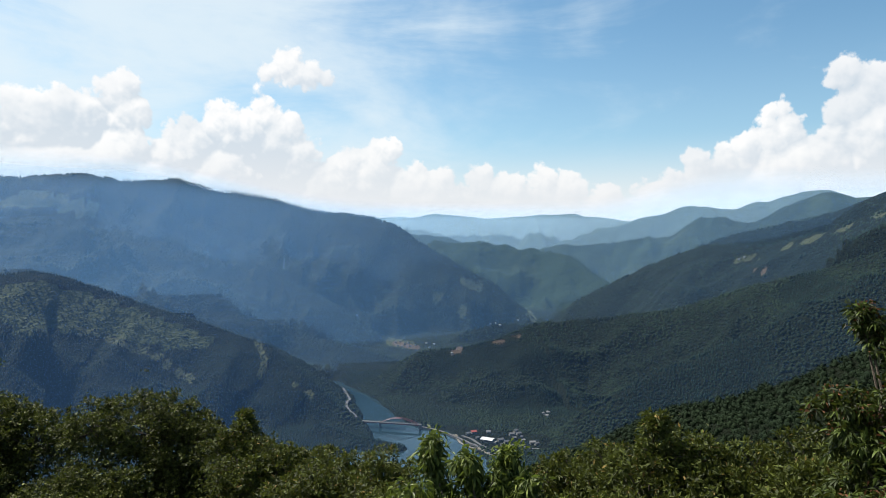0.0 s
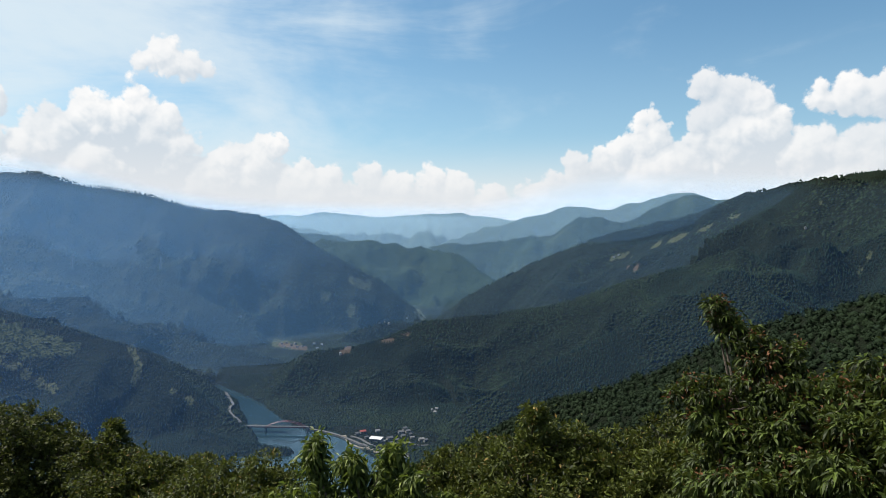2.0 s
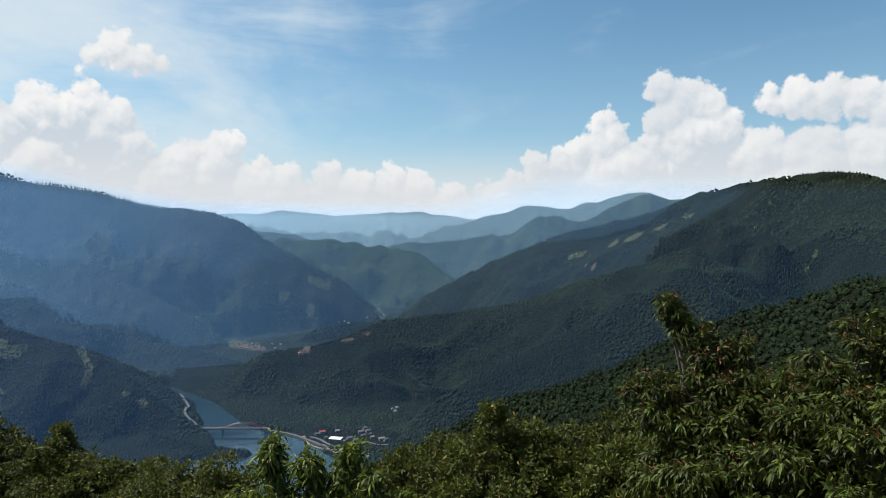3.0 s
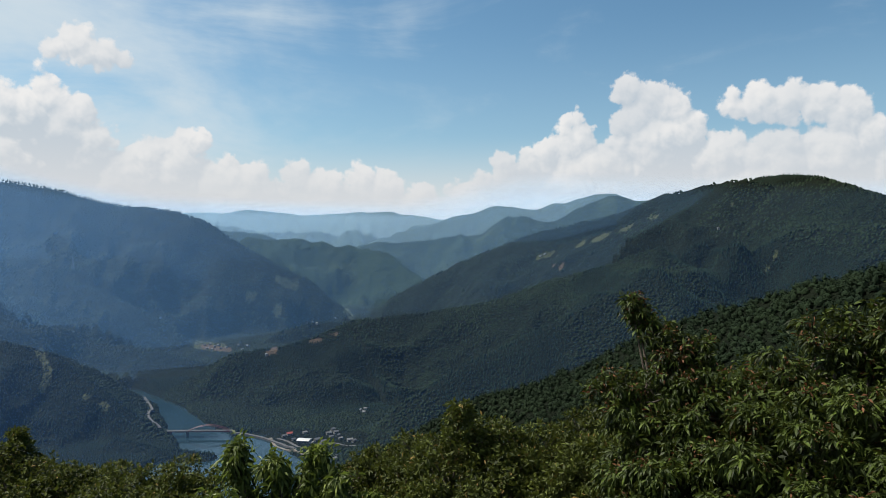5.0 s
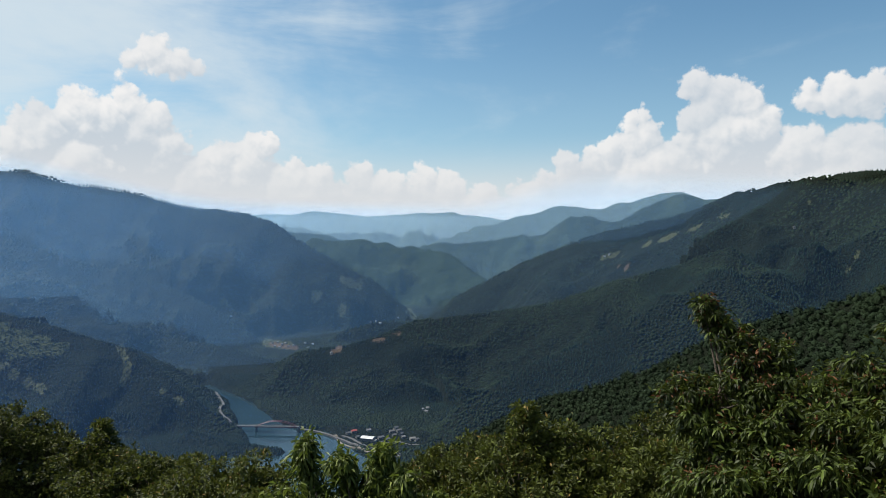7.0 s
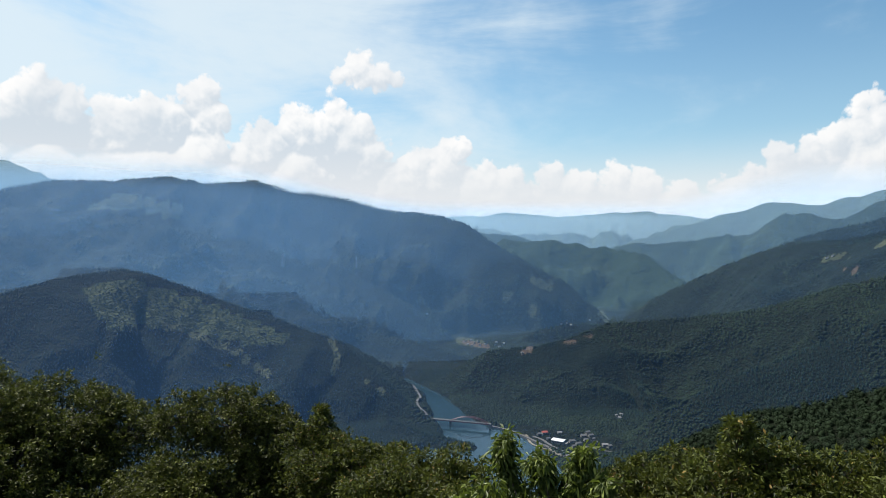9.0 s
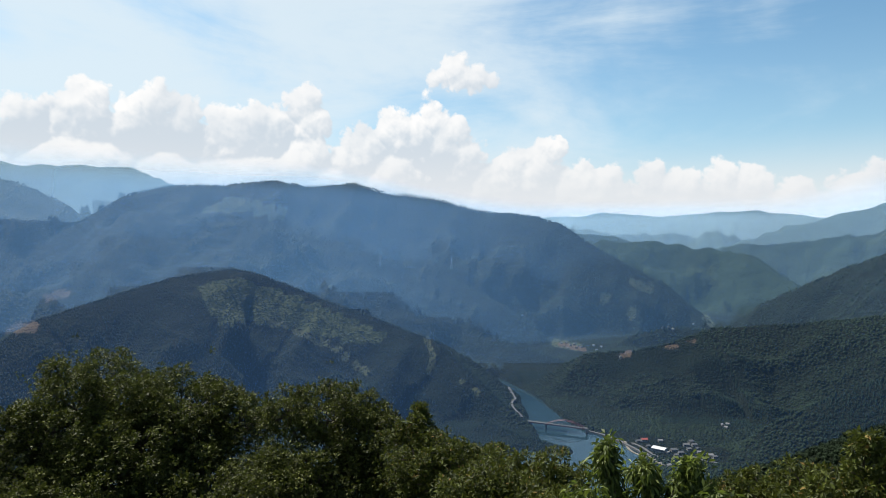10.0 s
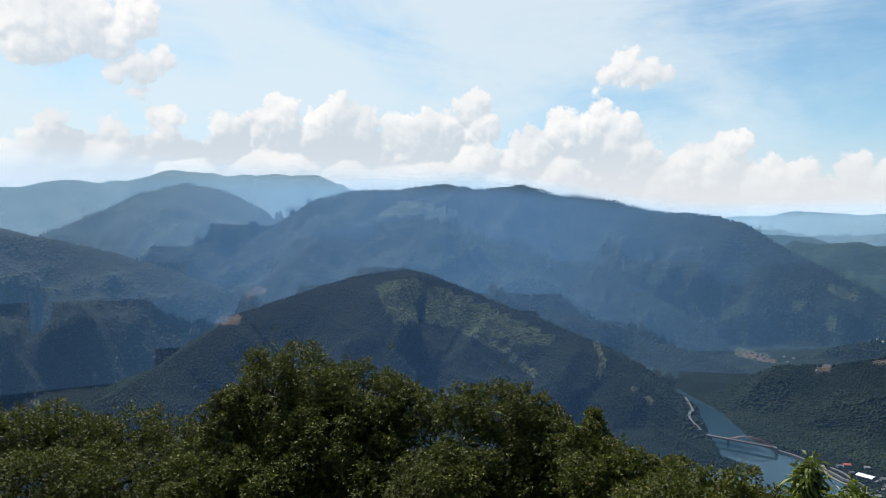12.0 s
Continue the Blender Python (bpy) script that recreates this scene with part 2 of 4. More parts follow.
def ground_material():
    """Forest floor darkened as canopy shade, and far canopy: dark plantation and paler broadleaf stands, pasture, bare
    earth.
    """
    m, n, out = material("mountain_forest_ground")
    at = n.node("ShaderNodeTexCoord").outputs["Object"]

    def attr(name):
        a = n.node("ShaderNodeAttribute", attribute_name=name)
        return a.outputs["Fac"]

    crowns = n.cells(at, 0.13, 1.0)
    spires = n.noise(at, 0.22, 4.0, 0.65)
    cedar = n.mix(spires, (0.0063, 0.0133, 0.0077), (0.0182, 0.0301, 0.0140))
    # each crown cell darkens to its rim, painting the shade between neighbouring crowns
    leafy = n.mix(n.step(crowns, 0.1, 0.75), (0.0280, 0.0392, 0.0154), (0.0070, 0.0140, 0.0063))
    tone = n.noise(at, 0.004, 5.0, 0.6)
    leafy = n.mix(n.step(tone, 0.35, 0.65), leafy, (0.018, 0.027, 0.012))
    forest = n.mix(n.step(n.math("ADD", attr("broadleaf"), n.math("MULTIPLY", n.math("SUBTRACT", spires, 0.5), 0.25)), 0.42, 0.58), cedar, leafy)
    fray = n.math("MULTIPLY", n.math("SUBTRACT", n.noise(at, 0.035, 6.0, 0.75), 0.5), 1.6)
    scrub = n.mix(n.noise(at, 0.3, 4.0, 0.7), (0.0165, 0.0248, 0.0112), (0.0375, 0.0450, 0.0210))
    grass = n.mix(n.noise(at, 0.09, 5.0, 0.7), (0.020, 0.027, 0.012), (0.052, 0.056, 0.032))
    bare = n.mix(n.noise(at, 0.11, 5.0, 0.7), (0.034, 0.026, 0.019), (0.070, 0.052, 0.037))
    # near-black where woods are planted: the shade under the crowns, put into the colour
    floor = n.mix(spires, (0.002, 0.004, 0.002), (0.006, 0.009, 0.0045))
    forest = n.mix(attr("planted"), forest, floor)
    c = n.mix(n.step(n.math("ADD", attr("scrub"), fray), 0.4, 0.6), forest, scrub)
    c = n.mix(n.step(n.math("ADD", attr("grass"), fray), 0.42, 0.62), c, grass)
    c = n.mix(n.step(n.math("ADD", attr("bare"), fray), 0.42, 0.62), c, bare)
    relief = n.math("SUBTRACT", n.math("MULTIPLY", spires, 0.8), n.math("MULTIPLY", crowns, 0.6))
    ribs = n.noise(at, 0.011, 6.0, 0.6)
    relief = n.math("ADD", relief, n.math("MULTIPLY", ribs, 6.0))
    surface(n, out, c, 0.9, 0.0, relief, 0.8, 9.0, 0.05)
    return m


def water_material():
    m, n, out = material("lake_water")
    at = n.node("ShaderNodeTexCoord").outputs["Object"]
    ripple = n.math("ADD", n.noise(at, 0.5, 4.0), n.math("MULTIPLY", n.noise(at, 0.03, 3.0), 1.5))
    b = surface(n, out, (0.008, 0.018, 0.023), 0.08, 0.0, ripple, 0.05, 0.5, 0.27)
    b.inputs["IOR"].default_value = 1.33
    return m


def haze_material(name, thick, tint, reach, top):
    """An added sheet standing in for distance haze: mostly clear, the rest scatters the real daylight; thinner higher
    up.
    """
    m, n, out = material(name)
    at = n.node("ShaderNodeNewGeometry").outputs["Position"]
    part = n.node("ShaderNodeSeparateXYZ")
    n.put(at, part.inputs[0])
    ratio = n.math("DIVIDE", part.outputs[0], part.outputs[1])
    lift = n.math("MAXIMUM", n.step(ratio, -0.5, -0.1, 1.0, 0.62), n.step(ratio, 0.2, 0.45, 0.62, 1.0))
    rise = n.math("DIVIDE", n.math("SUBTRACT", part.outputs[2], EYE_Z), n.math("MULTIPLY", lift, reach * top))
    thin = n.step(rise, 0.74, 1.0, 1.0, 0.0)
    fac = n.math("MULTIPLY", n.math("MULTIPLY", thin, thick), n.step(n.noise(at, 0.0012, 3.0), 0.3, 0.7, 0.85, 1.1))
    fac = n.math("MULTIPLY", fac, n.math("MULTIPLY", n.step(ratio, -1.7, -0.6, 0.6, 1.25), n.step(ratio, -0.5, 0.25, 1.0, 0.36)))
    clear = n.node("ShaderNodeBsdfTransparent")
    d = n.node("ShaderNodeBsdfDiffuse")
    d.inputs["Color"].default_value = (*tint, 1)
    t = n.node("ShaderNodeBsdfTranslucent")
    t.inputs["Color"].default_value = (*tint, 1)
    both = n.node("ShaderNodeMixShader")
    both.inputs[0].default_value = 0.5
    n.put(d.outputs[0], both.inputs[1])
    n.put(t.outputs[0], both.inputs[2])
    mixed = n.node("ShaderNodeMixShader")
    n.put(fac, mixed.inputs[0])
    n.put(clear.outputs[0], mixed.inputs[1])
    n.put(both.outputs[0], mixed.inputs[2])
    n.put(mixed.outputs[0], out.inputs["Surface"])
    return m


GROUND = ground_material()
WATER = water_material()
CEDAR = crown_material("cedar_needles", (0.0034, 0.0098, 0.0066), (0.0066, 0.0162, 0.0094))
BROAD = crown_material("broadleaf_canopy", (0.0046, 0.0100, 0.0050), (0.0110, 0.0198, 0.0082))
OAK_LEAF = leaf_material("evergreen_oak_leaf", (0.004, 0.006, 0.002), (0.074, 0.083, 0.017), 0.65, (0.08, 0.10, 0.016), 0.14)
SHRUB_LEAF = leaf_material("shrub_leaf", (0.006, 0.009, 0.002), (0.060, 0.074, 0.013), 0.6, (0.10, 0.12, 0.018), 0.16, (0.15, 0.10, 0.03))
CHESTNUT_LEAF = leaf_material("long_toothed_leaf", (0.003, 0.0055, 0.0014), (0.042, 0.060, 0.010), 0.55, (0.09, 0.11, 0.016), 0.13)
SHOOT_LEAF = leaf_material("fresh_shoot_leaf", (0.0160, 0.0272, 0.0064), (0.0960, 0.1160, 0.0256), 0.45, (0.16, 0.22, 0.03), 0.2)
TUFT = leaf_material("russet_young_tuft", (0.055, 0.026, 0.012), (0.13, 0.062, 0.030), 0.7, (0.16, 0.06, 0.025), 0.2)
BARK = grain_material("grey_brown_bark", (0.05, 0.04, 0.03), 0.9, 0, 6.0, 0.4, 0.6)
CONCRETE = grain_material("weathered_concrete", (0.10, 0.10, 0.095), 0.85, 0, 0.4)
ASPHALT = grain_material("worn_asphalt", (0.05, 0.05, 0.05), 0.9, 0, 0.2)
RED_STEEL = grain_material("faded_red_paint", (0.095, 0.016, 0.022), 0.5, 0, 0.5)
WHITE_ROOF = grain_material("white_metal_roof", (0.34, 0.34, 0.34), 0.45, 0, 0.2, 0.08)
WHITE_WALL = grain_material("pale_render", (0.15, 0.145, 0.13), 0.85, 0, 0.4, 0.12)
GREY_TILE = grain_material("grey_roof_tile", (0.055, 0.057, 0.06), 0.6, 0, 0.5)
RED_TILE = grain_material("red_sheet_roof", (0.19, 0.04, 0.03), 0.55, 0, 0.5, 0.15)
DARK_GLASS = grain_material("dark_window_glass", (0.03, 0.035, 0.04), 0.12, 0, 0.5, 0.1, 0.0, 0.5)
STEEL = grain_material("galvanised_steel", (0.14, 0.143, 0.147), 0.45, 0.6, 0.5)
BANK_STONE = grain_material("bleached_bank_stone", (0.10, 0.088, 0.07), 0.9, 0, 0.15, 0.3)

# ---- mesh tools ----


def fast_mesh(name, verts, faces, mat, smooth=False):
    """A mesh from arrays: verts (n, 3) and faces (m, 3 or 4)."""
    me = bpy.data.meshes.new(name)
    verts, faces = np.asarray(verts, np.float32), np.asarray(faces, np.int32)
    k = faces.shape[1]
    me.vertices.add(len(verts))
    me.vertices.foreach_set("co", verts.ravel())
    me.loops.add(faces.size)
    me.loops.foreach_set("vertex_index", faces.ravel())
    me.polygons.add(len(faces))
    me.polygons.foreach_set("loop_start", np.arange(0, faces.size, k, dtype=np.int32))
    me.polygons.foreach_set("use_smooth", np.full(len(faces), smooth, dtype=bool))
    me.materials.append(mat)
    me.update(calc_edges=True)
    me.validate()
    return me


def part(name, bm, mat, parent, label=""):
    me = bpy.data.meshes.new(name)
    bm.to_mesh(me)
    bm.free()
    me.materials.append(mat)
    ob = new(name, me)
    ob.parent = parent
    return tagged(ob, label)


def box(bm, cx, cy, cz, sx, sy, sz, turn=0.0):
    """A block resting at height cz, turned about its upright axis."""
    m = pose(cx, cy, cz + sz / 2, 0, 0, turn) @ Matrix.Diagonal((sx, sy, sz, 1))
    return bmesh.ops.create_cube(bm, size=1, matrix=m)


def tube(bm, points, radii, sides=6):
    """A tapered limb through points."""
    rings = []
    for i, p in enumerate(points):
        p = Vector(p)
        d = (Vector(points[min(i + 1, len(points) - 1)]) - Vector(points[max(i - 1, 0)])).normalized()
        side = d.cross(Vector((0.3, 0.9, 0.2))).normalized()
        up = side.cross(d)
        rings.append([bm.verts.new(p + (side * math.cos(a) + up * math.sin(a)) * radii[i])
                      for a in (2 * math.pi * k / sides for k in range(sides))])
    for a, b in zip(rings, rings[1:]):
        for k in range(sides):
            bm.faces.new((a[k], a[(k + 1) % sides], b[(k + 1) % sides], b[k]))
    bm.faces.new(rings[-1])
    return bm


# ---- land ----


def lattice(x, y, seed):
    """Smooth random values between -1 and 1 over the plan."""
    xi, yi = np.floor(x).astype(np.int64), np.floor(y).astype(np.int64)
    fx, fy = x - xi, y - yi
    fx, fy = fx * fx * fx * (fx * (fx * 6 - 15) + 10), fy * fy * fy * (fy * (fy * 6 - 15) + 10)

    def at(i, j):
        h = (i * 374761393 + j * 668265263 + seed * 1274126177) & 0xFFFFFFFF
        h = ((h ^ (h >> 13)) * 1103515245) & 0xFFFFFFFF
        h = ((h ^ (h >> 16)) * 2246822519) & 0xFFFFFFFF
        return ((h ^ (h >> 15)) & 0xFFFF) / 32767.5 - 1

    a = at(xi, yi) * (1 - fx) + at(xi + 1, yi) * fx
    b = at(xi, yi + 1) * (1 - fx) + at(xi + 1, yi + 1) * fx
    return a * (1 - fy) + b * fy


def fractal(x, y, size, octaves, seed, ridged=False):
    total, amp, norm = 0.0, 1.0, 0.0
    for k in range(octaves):
        v = lattice(x / size + 17.3 * k, y / size - 9.1 * k, seed + k)
        total = total + amp * ((1 - 2 * np.abs(v)) if ridged else v)
        norm += amp
        amp *= 0.5
        size *= 0.48
    return total / norm


# slope, then crest points: degrees left, degrees above eye level, metres away
RIDGES = [
    # spur above the upper lake
    (0.5, [(17.4, -5.01, 2200), (11.1, -7.33, 2060), (7.2, -8.28, 1990), (4.0, -9.29, 1920)]),
    # spur above the hamlet
    (0.55, [(13.5, -3.09, 2620), (10.1, -5.05, 2540), (7.2, -6.26, 2480), (4.8, -7.30, 2430)]),
    # low hill by the hamlet
    (0.5, [(0.7, -8.66, 2150), (-1.9, -6.98, 2250), (-5.2, -6.24, 2330), (-8.3, -6.41, 2400)]),
    # lower spur of the right mountain
    (0.6, [(-33.9, -1.74, 1350), (-27.8, -5.05, 1310), (-21.7, -8.09, 1270), (-16.5, -10.64, 1240), (-12.4, -13.13, 1220), (-9.8, -14.88, 1205)]),
    # shoulder under the left mountain
    (0.6, [(28.1, 1.83, 2600), (25.2, 1.08, 2550), (21.2, 0.11, 2500), (17.3, -1.29, 2450), (12.7, -2.75, 2400), (8.9, -4.71, 2350), (6.5, -6.42, 2320)]),
    # rib of the right mountain
    (0.65, [(-37.4, 3.92, 2120), (-34.4, -0.09, 1960), (-30.9, -3.16, 1840), (-26.2, -5.14, 1780)]),
    # rib under the pale peak
    (0.65, [(32.1, 4.34, 2850), (35.3, 1.21, 2650), (37.7, -1.23, 2500)]),
    # pale far range
    (0.5, [(10.9, 2.43, 4800), (5.3, 2.91, 4800), (0.7, 3.22, 4800), (-3.2, 2.78, 4800), (-8.8, 3.09, 4800), (-11.4, 3.12, 4800), (-15.1, 2.60, 4750), (-19.6, 2.36, 4750)]),
    # far twin peak
    (0.55, [(-8.7, 0.38, 4000), (-13.6, 2.20, 4150), (-20.4, 3.66, 4250), (-22.8, 3.40, 4250), (-26.2, 3.85, 4300), (-28.5, 4.63, 4300), (-30.4, 4.64, 4300), (-32.0, 3.95, 4300), (-37.4, 4.01, 4300)]),
    # ridge behind the right mountain
    (0.6, [(-21.4, 0.49, 2950), (-26.7, 2.02, 3000), (-30.4, 3.04, 3050), (-34.0, 4.28, 3050), (-38.3, 5.20, 3000), (-41.5, 5.55, 2900), (-43.1, 5.65, 2800), (-45.4, 5.41, 2800), (-47.9, 4.49, 2800)]),
    # right mountain
    (0.68, [(-9.4, -5.74, 2750), (-11.6, -4.11, 2700), (-14.5, -2.55, 2650), (-18.0, -0.84, 2600), (-21.6, 0.49, 2500), (-26.2, 0.48, 2350), (-30.4, 1.71, 2250), (-33.8, 2.89, 2200), (-36.6, 4.26, 2150), (-39.9, 5.45, 2050), (-42.7, 4.81, 2000), (-45.4, 5.32, 1900), (-47.2, 4.73, 1800), (-49.6, 3.68, 1700)]),
    # spur down to the lake
    (0.6, [(7.6, -11.66, 1630), (4.1, -9.18, 1640), (1.9, -8.62, 1650), (-1.3, -8.43, 1660), (-4.7, -7.63, 1700), (-8.1, -6.15, 1760), (-13.3, -5.66, 1750), (-19.6, -4.70, 1720), (-25.0, -2.74, 1700), (-29.7, -1.48, 1680), (-33.9, 0.14, 1650)]),
    # near wooded ridge
    (0.55, [(-8.7, -17.11, 930), (-16.0, -13.44, 840), (-24.3, -11.49, 760), (-29.0, -9.46, 710), (-32.2, -7.75, 670), (-37.5, -5.35, 620), (-43.5, -3.24, 560), (-49.6, -1.29, 500)]),
    # left mountain
    (0.58, [(33.9, 5.28, 2900), (31.8, 5.24, 2900), (28.3, 5.78, 2900), (26.2, 5.45, 2950), (22.1, 5.81, 3000), (18.2, 4.85, 3000), (14.6, 4.47, 3000), (10.4, 3.40, 3000), (6.5, 3.10, 2950), (4.1, 2.28, 2900), (2.2, 0.92, 2850), (-0.8, -0.85, 2800), (-4.2, -2.60, 2780), (-6.6, -4.62, 2750)]),
    # shoulder of the left mountain
    (0.55, [(44.7, 1.15, 3000), (39.6, 4.55, 3100), (36.5, 5.27, 3100), (32.9, 5.45, 3000), (28.5, 5.82, 2900)]),
    # back range
    (0.55, [(62.6, 4.74, 4000), (58.0, 5.45, 4050), (56.1, 5.38, 4050), (51.7, 6.30, 4000), (48.3, 6.36, 4000), (45.2, 6.20, 3950), (42.9, 6.42, 3900), (39.4, 6.32, 3850), (35.8, 5.08, 3700)]),
    # conical hill
    (0.62, [(60.5, 0.99, 3300), (56.5, 3.20, 3300), (53.3, 4.81, 3300), (50.0, 5.57, 3300), (46.9, 4.85, 3250), (43.8, 3.43, 3200), (41.5, 0.93, 3150)]),
    # dark hill
    (0.55, [(62.6, 1.69, 2300), (59.1, 0.79, 2300), (55.3, -0.05, 2250), (51.2, -1.40, 2200), (46.9, -3.15, 2150), (45.1, -4.49, 2100)]),
    # hill above the bridge
    (0.55, [(55.3, -11.09, 1250), (51.2, -8.80, 1400), (46.0, -5.21, 1550), (42.4, -4.07, 1600), (36.7, -2.20, 1650), (31.9, -1.52, 1700), (29.9, -2.01, 1700), (25.5, -3.76, 1650), (19.2, -6.29, 1560), (13.6, -8.29, 1480), (10.0, -10.83, 1400), (8.1, -12.59, 1350)]),
    # hill in the gap
    (0.62, [(0.7, 0.92, 3900), (-3.7, 0.63, 3850), (-8.6, -0.10, 3750), (-10.7, -0.44, 3650), (-12.4, -1.54, 3500), (-14.0, -2.57, 3350)]),
    # hill behind the gap
    (0.6, [(4.1, 1.99, 4150), (2.2, 1.80, 4150), (0.2, 1.21, 4100), (-3.7, 0.14, 4050)]),
]
# the lake's channel: degrees left, metres away, half its width
LAKE = [(9.6, 1800, 10), (8.2, 1680, 17), (7.0, 1600, 21), (6.3, 1500, 30), (5.55, 1400, 37), (4.7, 1325, 47), (4.1, 1288, 50),
        (2.7, 1235, 78), (2.2, 1180, 92), (2.6, 1110, 125), (4.0, 1030, 160), (6.0, 930, 175)]
CAPE = [(10.5, 1255, 22), (7.6, 1200, 13), (5.6, 1178, 10), (4.0, 1163, 7)]
VILLAGE = [(-1.2, 1275, 30), (-4.0, 1215, 62), (-7.0, 1190, 55)]

SCRUB_AREA = [(34.70, -2.89), (31.39, -2.21), (25.50, -4.39), (18.74, -7.42), (20.17, -8.02), (24.04, -7.66), (28.93, -6.10), (33.33, -5.90)]
PALE_PEAK = [(34.61, 2.96), (32.08, 4.54), (27.38, 3.58), (27.96, 2.30), (31.40, 3.18)]
GRASS_LINES = [
    (0.34, [(28.93, -6.10), (24.52, -7.76), (22.82, -8.93), (20.88, -10.40)]),
    (0.15, [(-33.77, 2.71), (-30.39, 1.33), (-27.13, 0.05)]),
    (0.22, [(-23.80, -0.83), (-25.47, -0.58)]),
    (0.10, [(-42.93, 0.36), (-41.56, -2.28)]),
    (0.44, [(-1.77, -2.80), (-3.24, -3.19)]),
    (0.34, [(-0.79, -4.76), (-1.87, -5.14)]),
    (0.29, [(0.68, -3.88), (-1.52, -4.75)]),
    (0.29, [(15.72, -7.53), (15.03, -9.27), (15.48, -10.40)]),
    (0.25, [(12.72, -11.21), (11.22, -12.10)]),
    (0.39, [(4.59, -7.88), (2.64, -8.23)]),
    (0.12, [(-38.29, 3.00), (-39.53, 3.50)]),
    (0.29, [(-7.37, -5.44), (-7.85, -5.96)]),
    (0.25, [(60.49, -10.88), (60.13, -11.40)]),
]
BARE_LINES = [
    (0.20, [(-25.33, -1.64), (-26.42, -1.44)]),
    (0.11, [(-4.31, -7.93), (-5.43, -7.77)]),
    (0.15, [(-5.82, -7.52), (-6.64, -7.42)]),
    (0.39, [(49.10, -5.67), (46.03, -5.63)]),
    (0.34, [(45.14, -3.46), (44.00, -3.29)]),
    (0.25, [(-0.79, -8.86), (-1.53, -8.52)]),
    (0.20, [(4.20, -8.03), (2.15, -8.43)]),
]

def plan(az, dist):
    return -dist * math.sin(radians(az)), dist * math.cos(radians(az))


def near_line(x, y, line):
    """Distance to a line of (x, y, value), and the value at its nearest point."""
    best, value = np.full(x.shape, 1e9), np.zeros(x.shape)
    for (ax, ay, av), (bx, by, bv) in zip(line, line[1:]):
        dx, dy = bx - ax, by - ay
        t = np.clip(((x - ax) * dx + (y - ay) * dy) / (dx * dx + dy * dy), 0, 1)
        d = np.hypot(x - ax - t * dx, y - ay - t * dy)
        v = av + t * (bv - av)
        closer = d < best
        best, value = np.where(closer, d, best), np.where(closer, v, value)
    return best, value


def land_height(x, y):
    r = np.hypot(x, y)
    warp_x = x + 45 * fractal(x, y, 420, 3, 5)
    warp_y = y + 45 * fractal(x, y, 420, 3, 11)
    gully = fractal(warp_x, warp_y, 470, 3, 21, True)
    rill = fractal(warp_x, warp_y, 190, 3, 27, True)
    h = np.clip(6 + (r - 1500) * 0.035, 6, 75) + np.clip(3 + (r - 1600) * 0.03, 3, 22) * fractal(x, y, 200, 3, 31)
    for slope, crest in RIDGES:
        line = [(*spot(a, e, d).xy, spot(a, e, d).z) for a, e, d in crest]
        d, top = near_line(x, y, line)
        rough = np.clip(d / 260, 0, 1)
        ridge = top - slope * d + rough * (105 * (gully - 0.4) + 46 * (rill - 0.3)) + np.clip(d / 80, 0.4, 1) * 9 * fractal(x, y, 75, 3, 41) + np.clip((r - 2600) / 900, 0, 1) * 26 * fractal(x, y, 300, 4, 43)
        k = 10.0
        gap = np.clip(0.5 + 0.5 * (ridge - h) / k, 0, 1)
        h = h * (1 - gap) + ridge * gap + k * gap * (1 - gap)
    # the lookout's own hill
    own = EYE_Z - 1.7 - 0.5 * np.maximum(r - 3, 0) + np.clip(r / 200, 0, 1) * 18 * gully
    h = np.maximum(h, own)
    lake = [(*plan(a, d), w) for a, d, w in LAKE]
    d, w = near_line(x, y, lake)
    edge = d - w + 7 * fractal(x, y, 45, 3, 51)
    h = np.where(edge < 0, np.maximum(edge * 0.4, -12), np.minimum(h, 0.3 + edge * 0.75))
    d, top = near_line(x, y, [(*plan(a, q), t) for a, q, t in CAPE])
    h = np.maximum(h, top + 2.5 - 0.5 * d + 2 * fractal(x, y, 25, 2, 61))
    d, w = near_line(x, y, [(*plan(a, q), t) for a, q, t in VILLAGE])
    flat = np.clip((w + 45 - d) / 45, 0, 1)
    flat = np.where(edge > 3, flat, 0)
    h = h * (1 - flat) + np.minimum(h, 5.0 + 0.05 * np.maximum(edge, 0)) * flat
    return h, edge


def inside(az, el, poly):
    """1 inside a polygon of directions."""
    hit = np.zeros(az.shape, bool)
    for (ax, ay), (bx, by) in zip(poly, poly[1:] + poly[:1]):
        cross = ((ay > el) != (by > el)) & (az < (bx - ax) * (el - ay) / (by - ay + 1e-9) + ax)
        hit ^= cross
    return hit


